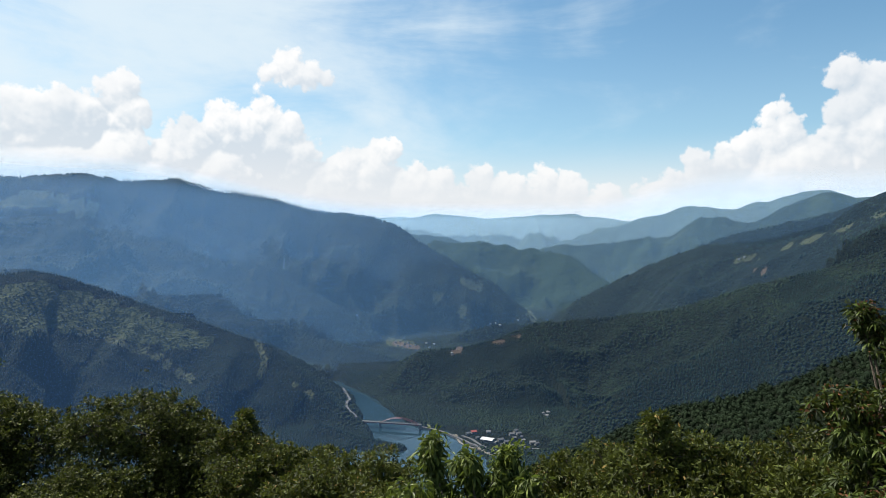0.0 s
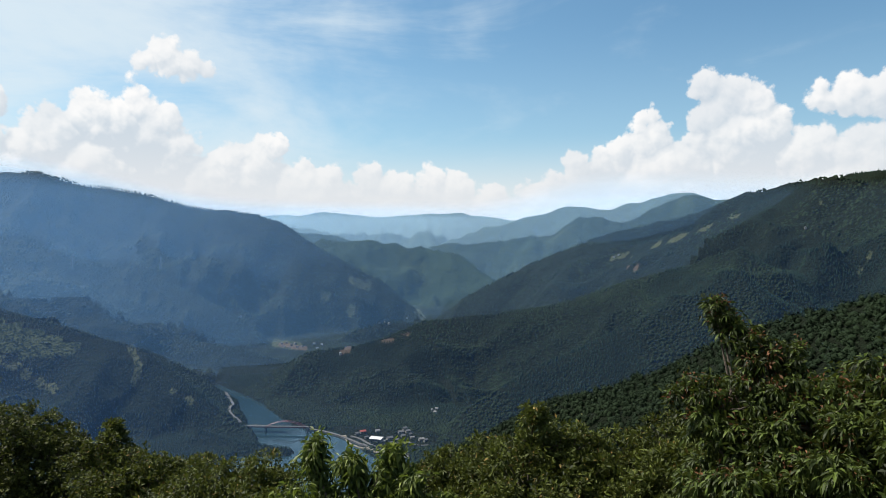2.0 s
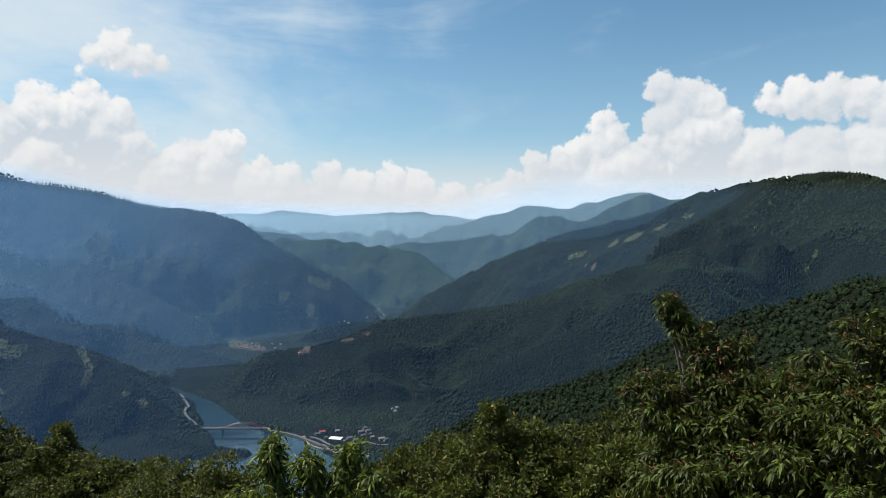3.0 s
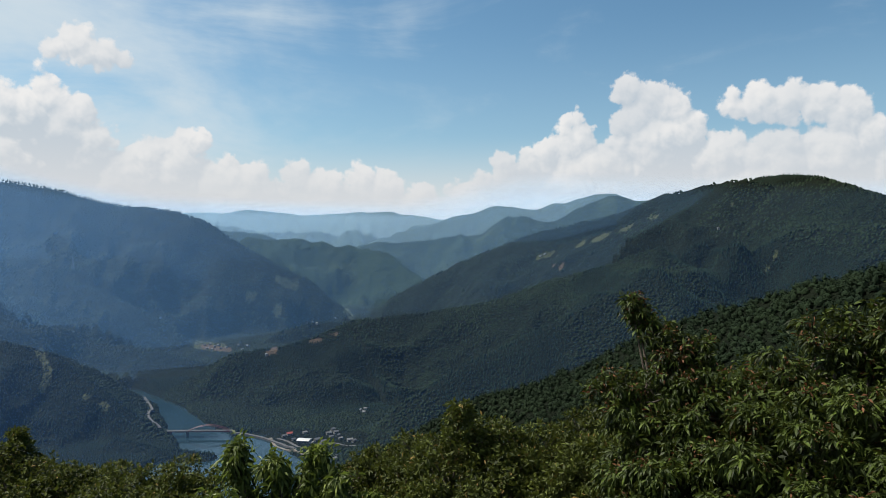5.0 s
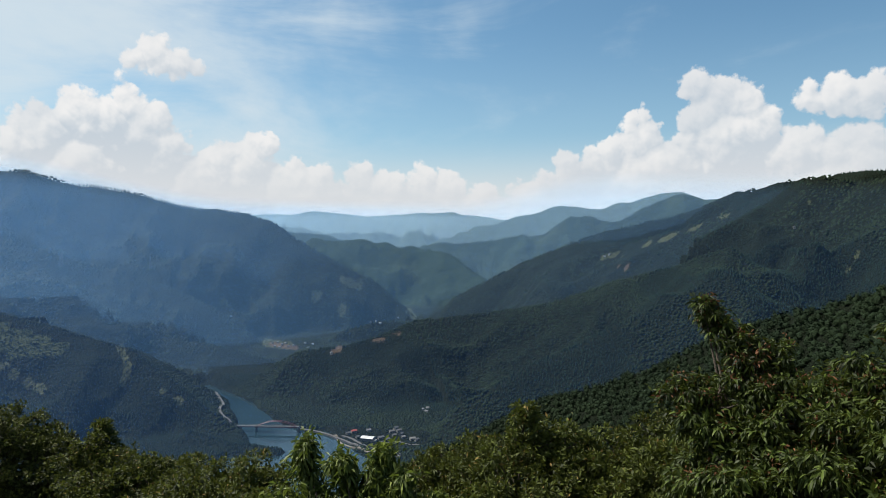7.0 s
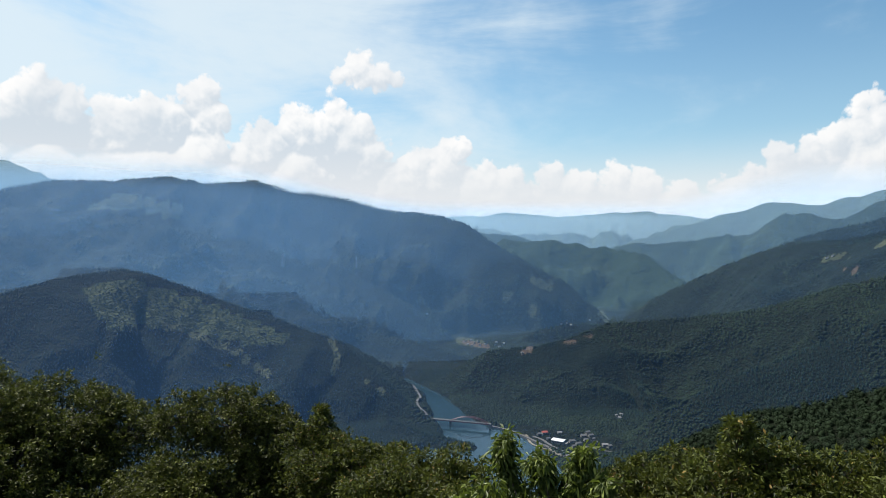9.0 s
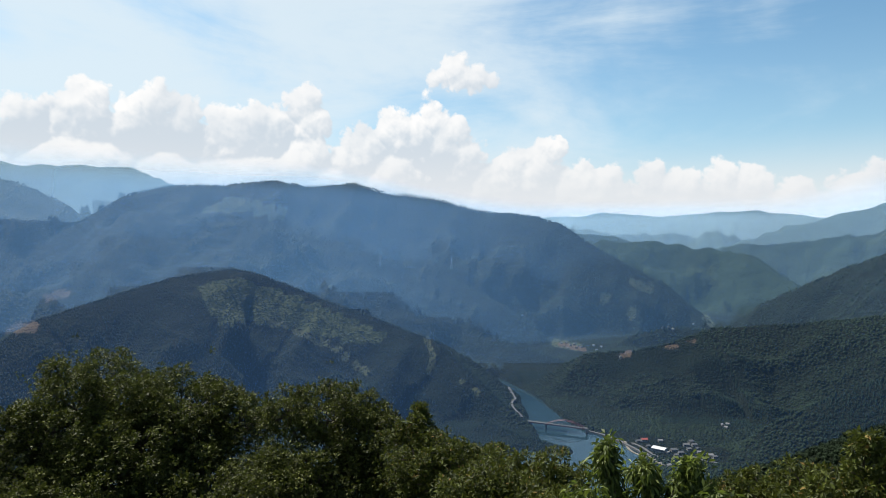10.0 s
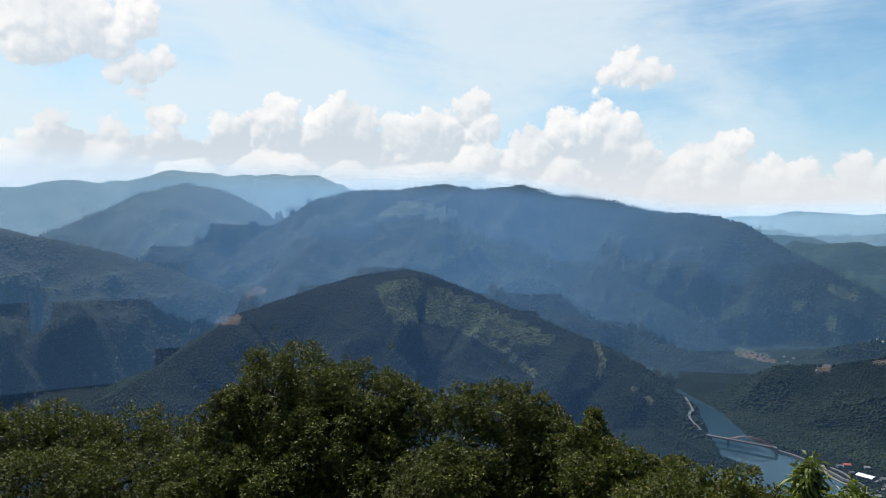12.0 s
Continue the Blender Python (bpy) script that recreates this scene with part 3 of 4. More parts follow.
def land_cover(x, y, z):
    """Shares of broadleaf, scrub, pasture and bare earth."""
    r = np.hypot(x, y)
    az = np.degrees(np.arctan2(-x, y))
    el = np.degrees(np.arctan2(z - EYE_Z, r))
    broad = np.clip(0.5 + 1.6 * fractal(x, y, 210, 3, 71) + 0.5 * fractal(x, y, 900, 2, 77), 0, 1)
    near_ridge = (r < 960) & (az < -5)
    broad = np.where(near_ridge, 1.0, broad)
    bank = (az > 1) & (az < 9) & (r > 1280) & (r < 1680)
    broad = np.where(bank, np.maximum(broad, 0.75), broad)
    dark_hill = (az > 16) & (r < 1800) & (r > 900)
    broad = np.where(dark_hill, broad * 0.35, broad)
    far = r > 1000
    scrub = (inside(az, el, SCRUB_AREA) & (r > 1200) & (r < 2000)).astype(float)
    grass = (inside(az, el, PALE_PEAK) & (r > 2200) & (r < 3300)).astype(float)
    bare = np.zeros(x.shape)
    for wide, line in GRASS_LINES:
        d, _ = near_line(az, el, [(a, e, 0) for a, e in line])
        grass = np.maximum(grass, np.clip(1.4 - d / wide, 0, 1) * far)
    for wide, line in BARE_LINES:
        d, _ = near_line(az, el, [(a, e, 0) for a, e in line])
        bare = np.maximum(bare, np.clip(1.5 - d / wide, 0, 1) * far)
    return broad, scrub, grass, bare


WOODS_END = 3300.0      # beyond this the canopy is the ground's own surface
FINE_AZ = np.arange(-58, 72.01, 0.2)
COARSE_AZ = np.arange(75, 302, 3.0)
ALL_AZ = np.concatenate([FINE_AZ, COARSE_AZ])
RADII = np.concatenate([[0.01, 2, 4, 7, 11, 16, 24, 35, 50, 70], np.geomspace(90, 4880, 340)])


def build_land():
    a, r = np.meshgrid(np.radians(ALL_AZ), RADII, indexing="ij")
    x, y = -r * np.sin(a), r * np.cos(a)
    h, edge = land_height(x, y)
    na, nr = a.shape
    index = np.arange(na * nr).reshape(na, nr)
    nxt = np.roll(index, -1, axis=0)
    faces = np.stack([index[:, :-1], index[:, 1:], nxt[:, 1:], nxt[:, :-1]], -1).reshape(-1, 4)
    me = fast_mesh("ground", np.stack([x, y, h], -1).reshape(-1, 3), faces[:, ::-1], GROUND, True)
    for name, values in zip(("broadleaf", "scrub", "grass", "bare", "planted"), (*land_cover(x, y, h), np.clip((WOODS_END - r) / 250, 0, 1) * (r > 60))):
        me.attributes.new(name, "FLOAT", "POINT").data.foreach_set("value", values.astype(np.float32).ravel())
    tagged(new("ground", me), "steep forested mountain slopes around a lake valley", "mountain", kind="structure")
    # what the lookout can see, to plant only there
    el = (h - EYE_Z + 8) / r
    ceiling_line = np.maximum.accumulate(np.where(RADII < 60, -9, (h - EYE_Z) / r), axis=1)
    seen = el > np.concatenate([np.full((na, 1), -9.0), ceiling_line[:, :-1]], 1)
    return seen


SEEN = build_land()


def build_water():
    bm = bmesh.new()
    bmesh.ops.create_circle(bm, cap_ends=True, segments=64, radius=520, matrix=pose(-60, 1300, 0))
    ob = part("water", bm, WATER, None)
    tagged(ob, "still dark green reservoir reflecting hills and sky", "lake", kind="structure")


build_water()

# ---- added sheets that imitate haze between the ridges: degrees left, metres away ----
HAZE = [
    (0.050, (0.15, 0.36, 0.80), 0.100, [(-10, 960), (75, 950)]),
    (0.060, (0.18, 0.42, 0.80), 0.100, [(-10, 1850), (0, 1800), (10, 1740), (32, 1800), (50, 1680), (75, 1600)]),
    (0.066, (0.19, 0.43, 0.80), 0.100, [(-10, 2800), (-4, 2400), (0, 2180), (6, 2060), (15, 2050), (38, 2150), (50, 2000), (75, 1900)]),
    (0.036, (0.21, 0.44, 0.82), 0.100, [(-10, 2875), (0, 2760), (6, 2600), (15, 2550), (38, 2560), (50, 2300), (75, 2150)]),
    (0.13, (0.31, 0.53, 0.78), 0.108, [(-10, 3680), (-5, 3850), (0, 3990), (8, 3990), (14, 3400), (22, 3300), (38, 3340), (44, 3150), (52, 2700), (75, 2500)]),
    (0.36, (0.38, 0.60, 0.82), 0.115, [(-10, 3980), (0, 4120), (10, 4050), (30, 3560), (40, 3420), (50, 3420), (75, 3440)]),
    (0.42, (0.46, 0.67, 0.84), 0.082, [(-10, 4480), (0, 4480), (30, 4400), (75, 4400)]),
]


def build_haze():
    az = np.arange(-75, 80.1, 1.0)
    blur = np.exp(-0.5 * (np.arange(-12, 13) / 4.5) ** 2)
    blur /= blur.sum()
    for thick, tint, top, line in HAZE:
        wide = np.arange(-87, 92.1, 1.0)
        r = np.interp(wide, [p[0] for p in line], [p[1] for p in line])
        r /= np.cos(np.radians(np.clip(wide + 10, -48, 0)))   # runs straight on past the right mountain
        r = np.convolve(r, blur, "valid")
        heights = np.linspace(-20, EYE_Z + top * r.mean(), 9)
        a, z = np.meshgrid(np.radians(az), heights, indexing="ij")
        d = np.repeat(r[:, None], len(heights), 1)
        index = np.arange(a.size).reshape(a.shape)
        faces = np.stack([index[:-1, :-1], index[1:, :-1], index[1:, 1:], index[:-1, 1:]], -1).reshape(-1, 4)
        me = fast_mesh("backdrop_haze", np.stack([-d * np.sin(a), d * np.cos(a), z], -1).reshape(-1, 3), faces[:, ::-1], haze_material("haze_stand_in", thick, tint, float(r.mean()), top), True)
        # normals leaned to the sun, so a sheet scatters it evenly whichever way it runs
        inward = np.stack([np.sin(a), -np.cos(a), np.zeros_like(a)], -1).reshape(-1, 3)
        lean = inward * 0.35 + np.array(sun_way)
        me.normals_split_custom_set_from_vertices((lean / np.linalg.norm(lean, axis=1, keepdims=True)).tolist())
        tagged(new("backdrop_haze", me), "added bluish sheet standing in for haze between ridges", "haze", kind="structure")


build_haze()

# ---- far woods ----


def tree_template(kind, rng):
    """One low crown with its foot at the origin, one metre high and wide."""
    def dome(levels, sides):
        ring = [(math.cos(2 * math.pi * k / sides), math.sin(2 * math.pi * k / sides)) for k in range(sides)]
        v = [(c * w, s * w, z) for z, w in levels for c, s in ring] + [(0, 0, 1.0 if kind != "near_leafy" else 0.86)]
        f = []
        for i in range(len(levels) - 1):
            for k in range(sides):
                a, b = i * sides + k, i * sides + (k + 1) % sides
                f += [(a, b, b + sides), (a, b + sides, a + sides)]
        last = (len(levels) - 1) * sides
        return v, f + [(last + k, last + (k + 1) % sides, len(v) - 1) for k in range(sides)]

    if kind == "cedar":
        v, f = dome([(0.05, 0.40), (0.45, 0.32)], 5)
    elif kind == "far_cedar":
        v, f = dome([(0.1, 0.42)], 5)
    elif kind == "leafy":
        v, f = dome([(0.1, 0.44), (0.58, 0.46)], 6)
    elif kind == "far_leafy":
        v, f = dome([(0.1, 0.5), (0.6, 0.42)], 4)
    else:
        # a rough dome bristling with leaf clumps
        v, f = dome([(0.08, 0.36), (0.5, 0.38)], 6)
        for _ in range(34):
            t, z = rng.uniform(0, 2 * math.pi), rng.uniform(0.12, 1.0)
            w = 0.5 * math.sqrt(max(0.0, 1 - abs(z - 0.42) ** 2 / 0.36))
            mid = Vector((math.cos(t) * w, math.sin(t) * w, z * 0.95))
            base = len(v)
            for q in range(3):
                v.append(tuple(mid + Vector(rng.normal(0, 0.085, 3))))
            f.append((base, base + 1, base + 2))
    return np.array(v), np.array(f)


def crowns(kind, places, width, height, rng):
    v, f = tree_template(kind, rng)
    count = len(places)
    turn = rng.uniform(0, 6.28, count)
    c, s = np.cos(turn)[:, None], np.sin(turn)[:, None]
    rough = 0.14 if "cedar" in kind else 0.3
    jit = 1 + rng.uniform(-rough, rough, (count, len(v)))
    x = (v[None, :, 0] * c - v[None, :, 1] * s) * width[:, None] * jit
    y = (v[None, :, 0] * s + v[None, :, 1] * c) * width[:, None] * jit
    z = v[None, :, 2] * height[:, None] * (1 + rng.uniform(-0.1, 0.1, (count, len(v))))
    verts = np.stack([x + places[:, 0:1], y + places[:, 1:2], z + places[:, 2:3]], -1).reshape(-1, 3)
    return verts, (f[None] + (np.arange(count) * len(v))[:, None, None]).reshape(-1, 3)


def plant(name, groups, mat, label):
    verts, faces, base = [], [], 0
    rng = np.random.default_rng(3)
    for kind, places, width, height in groups:
        if len(places) == 0:
            continue
        v, f = crowns(kind, places, width, height, rng)
        verts.append(v)
        faces.append(f + base)
        base += len(v)
    ob = new(name, fast_mesh(name, np.concatenate(verts), np.concatenate(faces), mat, True))
    tagged(ob, label, "forest", kind="stuff")


def build_woods():
    rng = np.random.default_rng(7)
    xs, ys, scales = [], [], []
    for near, far, gap, scale in ((60, 1000, 5.2, 1.0), (1000, 1800, 4.7, 0.9), (1800, WOODS_END, 9.0, 1.35)):
        gx, gy = np.meshgrid(np.arange(-far, far, gap), np.arange(0, far, gap))
        gx = (gx + rng.uniform(-0.55, 0.55, gx.shape) * gap).ravel()
        gy = (gy + rng.uniform(-0.55, 0.55, gy.shape) * gap).ravel()
        q = np.hypot(gx, gy)
        ok = (q > near) & (q <= far)
        xs.append(gx[ok]), ys.append(gy[ok]), scales.append(np.full(ok.sum(), scale))
    x, y, scales = np.concatenate(xs), np.concatenate(ys), np.concatenate(scales)
    az, r = np.degrees(np.arctan2(-x, y)), np.hypot(x, y)
    ia = np.clip(np.rint((az + 58) / 0.2).astype(int), 0, len(FINE_AZ) - 1)
    ir = np.clip(np.searchsorted(RADII, r), 0, len(RADII) - 1)
    keep = SEEN[ia, ir] & (az > -54) & (az < 66)
    scales = scales[keep]
    x, y, r = x[keep], y[keep], r[keep]
    h, edge = land_height(x, y)
    broad, scrub, grass, bare = land_cover(x, y, h)
    d, w = near_line(x, y, [(*plan(a, q), t) for a, q, t in VILLAGE])
    yard = (d <= w - 6) & (rng.uniform(0, 1, len(x)) < 0.16) & (h > 2.5) & (edge > 12)
    free = (h > 0.8) & ((grass < 0.45) | (rng.uniform(0, 1, len(x)) < 0.3)) & (bare < 0.45) & (d > w - 6) & ((edge > 1.0) | (h > 2.2))
    free |= yard
    scrub = np.where(yard, 1.0, scrub)
    free &= (scrub < 0.5) | yard | (rng.uniform(0, 1, len(x)) < 0.5)
    x, y, h, broad, scrub, r, scales = (q[free] for q in (x, y, h, broad, scrub, r, scales))
    leafy = (broad + rng.normal(0, 0.08, len(x)) > 0.5) | (scrub > 0.5)
    size = np.where(scrub > 0.5, 0.5, 1.0) * scales
    lone = ~leafy | (rng.uniform(0, 1, len(x)) < 0.62)
    for who, name, mat, label, lo, hi, wide, kinds in (
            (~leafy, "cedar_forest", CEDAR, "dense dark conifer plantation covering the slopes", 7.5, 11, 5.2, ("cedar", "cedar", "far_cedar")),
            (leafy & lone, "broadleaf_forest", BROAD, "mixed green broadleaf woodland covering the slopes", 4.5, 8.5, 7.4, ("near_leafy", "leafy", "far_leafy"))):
        groups = []
        for kind, near, far in zip(kinds, (0, 1000, 1800), (1000, 1800, 9000)):
            w = who & (r > near) & (r <= far)
            k = int(w.sum())
            tall = rng.uniform(lo, hi, k) * size[w]
            spread = rng.uniform(0.75, 1.25, k) * wide * size[w]
            sink = np.where(r[w] > 1800, 0.62, np.where(r[w] > 1000, 0.48, 0.12)) * tall * (scrub[w] < 0.5)
            groups.append((kind, np.stack([x[w], y[w], h[w] - sink], -1), spread, tall))
            print(name, kind, k)
        plant(name, groups, mat, label)


build_woods()

# ---- bridge ----


def build_bridge():
    a, b = Vector((-171, 1315, 11)), Vector((-47, 1286, 11))
    bridge = new("bridge")
    tagged(bridge, "red steel tied-arch road bridge on concrete piers over the lake", "bridge")
    way = (b - a)
    long = way.length
    way.normalize()
    angle = math.degrees(math.atan2(way.y, way.x))
    bridge.matrix_world = pose(a.x, a.y, a.z, 0, 0, angle)
    bm = bmesh.new()
    box(bm, long / 2, 0, -0.9, long + 8, 8.5, 0.7)
    part("deck", bm, ASPHALT, bridge)
    for s in (-1, 1):
        bm = bmesh.new()
        box(bm, long / 2, s * 4.0, -2.1, long + 4, 0.6, 1.15)
        part("girder", bm, RED_STEEL, bridge, "red painted girder")
        bm = bmesh.new()
        for k in range(43):
            box(bm, k * long / 42, s * 4.1, -0.2, 0.12, 0.12, 1.1)
        box(bm, long / 2, s * 4.1, 0.85, long, 0.14, 0.14)
        box(bm, long / 2, s * 4.1, 0.35, long, 0.1, 0.1)
        part("railing", bm, WHITE_WALL, bridge)
        start, span, rise = long * 0.40, long * 0.585, 10.0
        pts = [(start + span * k / 24, s * 4.0, -0.6 + rise * (1 - (2 * k / 24 - 1) ** 2)) for k in range(25)]
        bm = bmesh.new()
        tube(bm, pts, [0.5] * 25, 6)
        part("arch", bm, RED_STEEL, bridge, "curved red arch rib")
        for k in range(2, 23, 2):
            bm = bmesh.new()
            x, y, z = pts[k]
            tube(bm, [(x, y, -0.4), (x, y, z)], [0.16, 0.16], 5)
            part("hanger", bm, RED_STEEL, bridge)
    for k in (7, 9, 11, 13, 15, 17):
        x, _, z = (long * 0.40 + long * 0.585 * k / 24, 0, -0.6 + 10.0 * (1 - (2 * k / 24 - 1) ** 2))
        bm = bmesh.new()
        tube(bm, [(x, -4, z), (x, 4, z)], [0.3, 0.3], 5)
        part("brace", bm, RED_STEEL, bridge)
    for x in (long * 0.145, long * 0.385):
        bm = bmesh.new()
        box(bm, x, -2.4, -16, 2.2, 2.0, 13.6)
        box(bm, x, 2.4, -16, 2.2, 2.0, 13.6)
        box(bm, x, 0, -3.2, 2.8, 8.6, 1.2)
        part("pier", bm, CONCRETE, bridge, "grey concrete pier")
    for x in (-3.0, long + 3.0):
        bm = bmesh.new()
        box(bm, x, 0, -9, 4, 8.6, 7.9)
        part("abutment", bm, CONCRETE, bridge)


build_bridge()

# ---- village and roads ----
HALL_AT = [(81, 1189)]
SHORE_ROAD = [(-43, 1300), (-15, 1280), (10, 1252), (30, 1221), (49, 1189), (65, 1152), (84, 1113), (107, 1089), (128, 1101)]
VILLAGE_ROAD = [(36, 1229), (53, 1207), (66, 1172), (86, 1139), (112, 1126), (121, 1101), (110, 1061)]
BACK_ROAD = [(85, 1132), (111, 1165), (132, 1172), (149, 1152), (168, 1145)]
SHORE_WALL = [(7, 1258), (24, 1239), (32, 1199), (48, 1172), (65, 1145), (80, 1111)]
LEFT_ROAD = [(-252, 1640), (-233, 1556), (-209, 1480), (-207, 1426), (-201, 1376), (-184, 1330), (-171, 1308)]
HOUSES_AT = [(58, 1244, 20, 13, 9, 4.5, 'red'), (86, 1248, 15, 9, 7, 3.5, 'white'), (104, 1196, 25, 14, 9, 4.0, 'grey'), (114, 1182, 25, 12, 8, 4.0, 'grey'), (105, 1165, 25, 9, 7, 3.5, 'grey'), (128, 1229, 10, 12, 8, 4.5, 'grey'), (137, 1244, 35, 10, 8, 4.5, 'grey'), (141, 1229, 20, 11, 8, 4.5, 'grey'), (130, 1207, 20, 9, 7, 4.0, 'grey'), (143, 1211, 50, 9, 7, 4.0, 'grey'), (145, 1193, 15, 8, 6, 3.5, 'white'), (159, 1172, 10, 12, 8, 3.5, 'white'), (165, 1162, 30, 9, 7, 3.5, 'grey'), (63, 1210, 30, 8, 6, 3.5, 'grey'), (89, 1107, 30, 9, 7, 3.0, 'white'), (47, 1236, 30, 9, 7, 3.5, 'grey'), (121, 1078, 40, 10, 6, 3.0, 'white')]
FAR_HOUSES_AT = [(4.10, -7.98), (3.67, -7.94), (3.32, -8.13), (3.03, -8.04), (3.52, -8.37), (3.91, -8.27), (2.83, -8.33), (2.39, -8.24), (1.41, -8.10), (0.78, -8.19), (1.17, -8.48), (-4.12, -6.53), (-4.60, -6.38), (-4.94, -6.53), (-6.50, -6.07), (8.46, -12.10), (7.41, -5.69), (-0.79, -9.01), (-8.96, -14.00), (-24.14, -0.78), (-24.52, -0.68), (-38.38, 1.46), (-8.69, -13.86), (-9.08, -13.73)]
PYLONS_AT = [(56.51, -10.55), (19.60, -1.36), (19.72, -1.50), (13.52, -1.69)]

def level(x, y):
    return float(land_height(np.array([float(x)]), np.array([float(y)]))[0][0])


def ribbon(name, line, width, mat, lift, label, category, least=-99.0, thick=0.0):
    """A strip that follows the land along a line, smoothed."""
    pts = []
    for k in range(len(line) - 1):
        p0, p1 = Vector(line[max(k - 1, 0)]), Vector(line[k])
        p2, p3 = Vector(line[k + 1]), Vector(line[min(k + 2, len(line) - 1)])
        for s in range(6):
            t = s / 6
            pts.append(0.5 * (2 * p1 + (p2 - p0) * t + (2 * p0 - 5 * p1 + 4 * p2 - p3) * t * t + (3 * p1 - p0 - 3 * p2 + p3) * t ** 3))
    pts.append(Vector(line[-1]))
    bm = bmesh.new()
    rows = []
    for k, p in enumerate(pts):
        d = (pts[min(k + 1, len(pts) - 1)] - pts[max(k - 1, 0)]).normalized()
        side = Vector((-d.y, d.x)) * width / 2
        z = max(level(*p), level(*(p + side)), level(*(p - side)), least) + lift
        a, c = p + side, p - side
        rows.append([bm.verts.new((*a, z - 3)), bm.verts.new((*a, z)), bm.verts.new((*c, z)), bm.verts.new((*c, z - 3))])
    for a, c in zip(rows, rows[1:]):
        for q in range(3):
            bm.faces.new((a[q], a[q + 1], c[q + 1], c[q]))
    bmesh.ops.recalc_face_normals(bm, faces=bm.faces)
    ob = part(name, bm, mat, None)
    return tagged(ob, label, category, kind="structure")


ribbon("road", SHORE_ROAD, 5.0, ASPHALT, 0.3, "grey two-lane road along the lake shore", "road", 2.5)
ribbon("road", VILLAGE_ROAD, 5.0, ASPHALT, 0.4, "curving grey road through the village", "road", 2.5)
ribbon("road", BACK_ROAD, 4.0, ASPHALT, 0.4, "narrow lane behind the houses", "road", 2.5)
ribbon("embankment", SHORE_WALL, 4.5, BANK_STONE, 0.4, "bleached stone embankment at the waterline", "embankment", 0.3)
ribbon("road", LEFT_ROAD, 6.0, ASPHALT, 1.0, "grey road cut into the wooded bank", "road", 9.0)


def house(x, y, z, turn, w, d, h, roof_mat, label, name="house"):
    """A small building: walls, a pitched roof with eaves, windows and a door."""
    home = new(name)
    home.matrix_world = pose(x, y, z, 0, 0, turn)
    tagged(home, label, "house", group="lakeside houses")
    bm = bmesh.new()
    box(bm, 0, 0, -2.5, w, d, h + 2.5)
    rise = d * 0.24
    for s in (-1, 1):
        a = [bm.verts.new(v) for v in ((s * w / 2, -d / 2, h), (s * w / 2, d / 2, h), (s * w / 2, 0, h + rise))]
        bm.faces.new(a)
    part("wall", bm, WHITE_WALL, home)
    bm = bmesh.new()
    e = 0.7
    prof = [(-d / 2 - e, h - e * 0.48), (0, h + rise + 0.1), (d / 2 + e, h - e * 0.48), (d / 2 + e, h - e * 0.48 + 0.3), (0, h + rise + 0.45), (-d / 2 - e, h - e * 0.48 + 0.3)]
    ends = [[bm.verts.new((s * (w / 2 + e), yy, zz)) for yy, zz in prof] for s in (-1, 1)]
    for k in range(6):
        bm.faces.new((ends[0][k], ends[0][(k + 1) % 6], ends[1][(k + 1) % 6], ends[1][k]))
    bm.faces.new(ends[0])
    bm.faces.new(ends[1])
    bmesh.ops.recalc_face_normals(bm, faces=bm.faces)
    part("roof", bm, roof_mat, home)
    count = max(2, int(w // 3.5))
    for k in range(count):
        bm = bmesh.new()
        box(bm, (k + 0.5) * w / count - w / 2, -d / 2 - 0.03, h * 0.35, w / count * 0.5, 0.12, h * 0.35)
        part("window", bm, DARK_GLASS, home)
    bm = bmesh.new()
    box(bm, -w / 2 - 0.03, 0, 0, 0.12, 1.2, 2.0)
    part("door", bm, DARK_GLASS, home)
    return home


SHED_ROOF = grain_material("dull_sheet_roof", (0.12, 0.12, 0.12), 0.5, 0, 0.3, 0.15)
ROOFS = {"red": (RED_TILE, "low house with a red sheet roof by the road"), "white": (SHED_ROOF, "small shed with a pale metal roof"),
         "grey": (GREY_TILE, "village house with a grey tiled roof")}
for hx, hy, turn, w, d, h, tone in HOUSES_AT:
    house(hx, hy, max(level(hx, hy), 3.0), turn, w * 0.8, d * 0.8, h * 0.85, *ROOFS[tone])


def build_hall():
    x, y = HALL_AT[0]
    hall = new("hall")
    hall.matrix_world = pose(x, y, max(level(x, y), 3.5), 0, 0, -28)
    tagged(hall, "large white gymnasium with a shallow white metal roof", "hall")
    bm = bmesh.new()
    box(bm, 0, 0, -3, 22, 15, 8.5)
    part("wall", bm, WHITE_WALL, hall)
    bm = bmesh.new()
    steps = 10
    ends = []
    for s in (-1, 1):
        top = [bm.verts.new((s * 12, -8.5 + 17 * k / steps, 5.5 + 1.8 * (1 - (2 * k / steps - 1) ** 2))) for k in range(steps + 1)]
        low = [bm.verts.new((v.co.x, v.co.y, v.co.z - 0.5)) for v in top]
        ends.append(top + low[::-1])
    n = len(ends[0])
    for k in range(n):
        bm.faces.new((ends[0][k], ends[0][(k + 1) % n], ends[1][(k + 1) % n], ends[1][k]))
    bm.faces.new(ends[0])
    bm.faces.new(ends[1])
    bmesh.ops.recalc_face_normals(bm, faces=bm.faces)
    part("roof", bm, WHITE_ROOF, hall, "white metal roof")
    for k in range(7):
        bm = bmesh.new()
        box(bm, -9 + k * 3.0, -7.55, 2.0, 1.9, 0.2, 1.7)
        part("window", bm, DARK_GLASS, hall)
    bm = bmesh.new()
    box(bm, 14, -2, -3, 6.2, 9, 6)
    part("annex", bm, WHITE_WALL, hall)


build_hall()


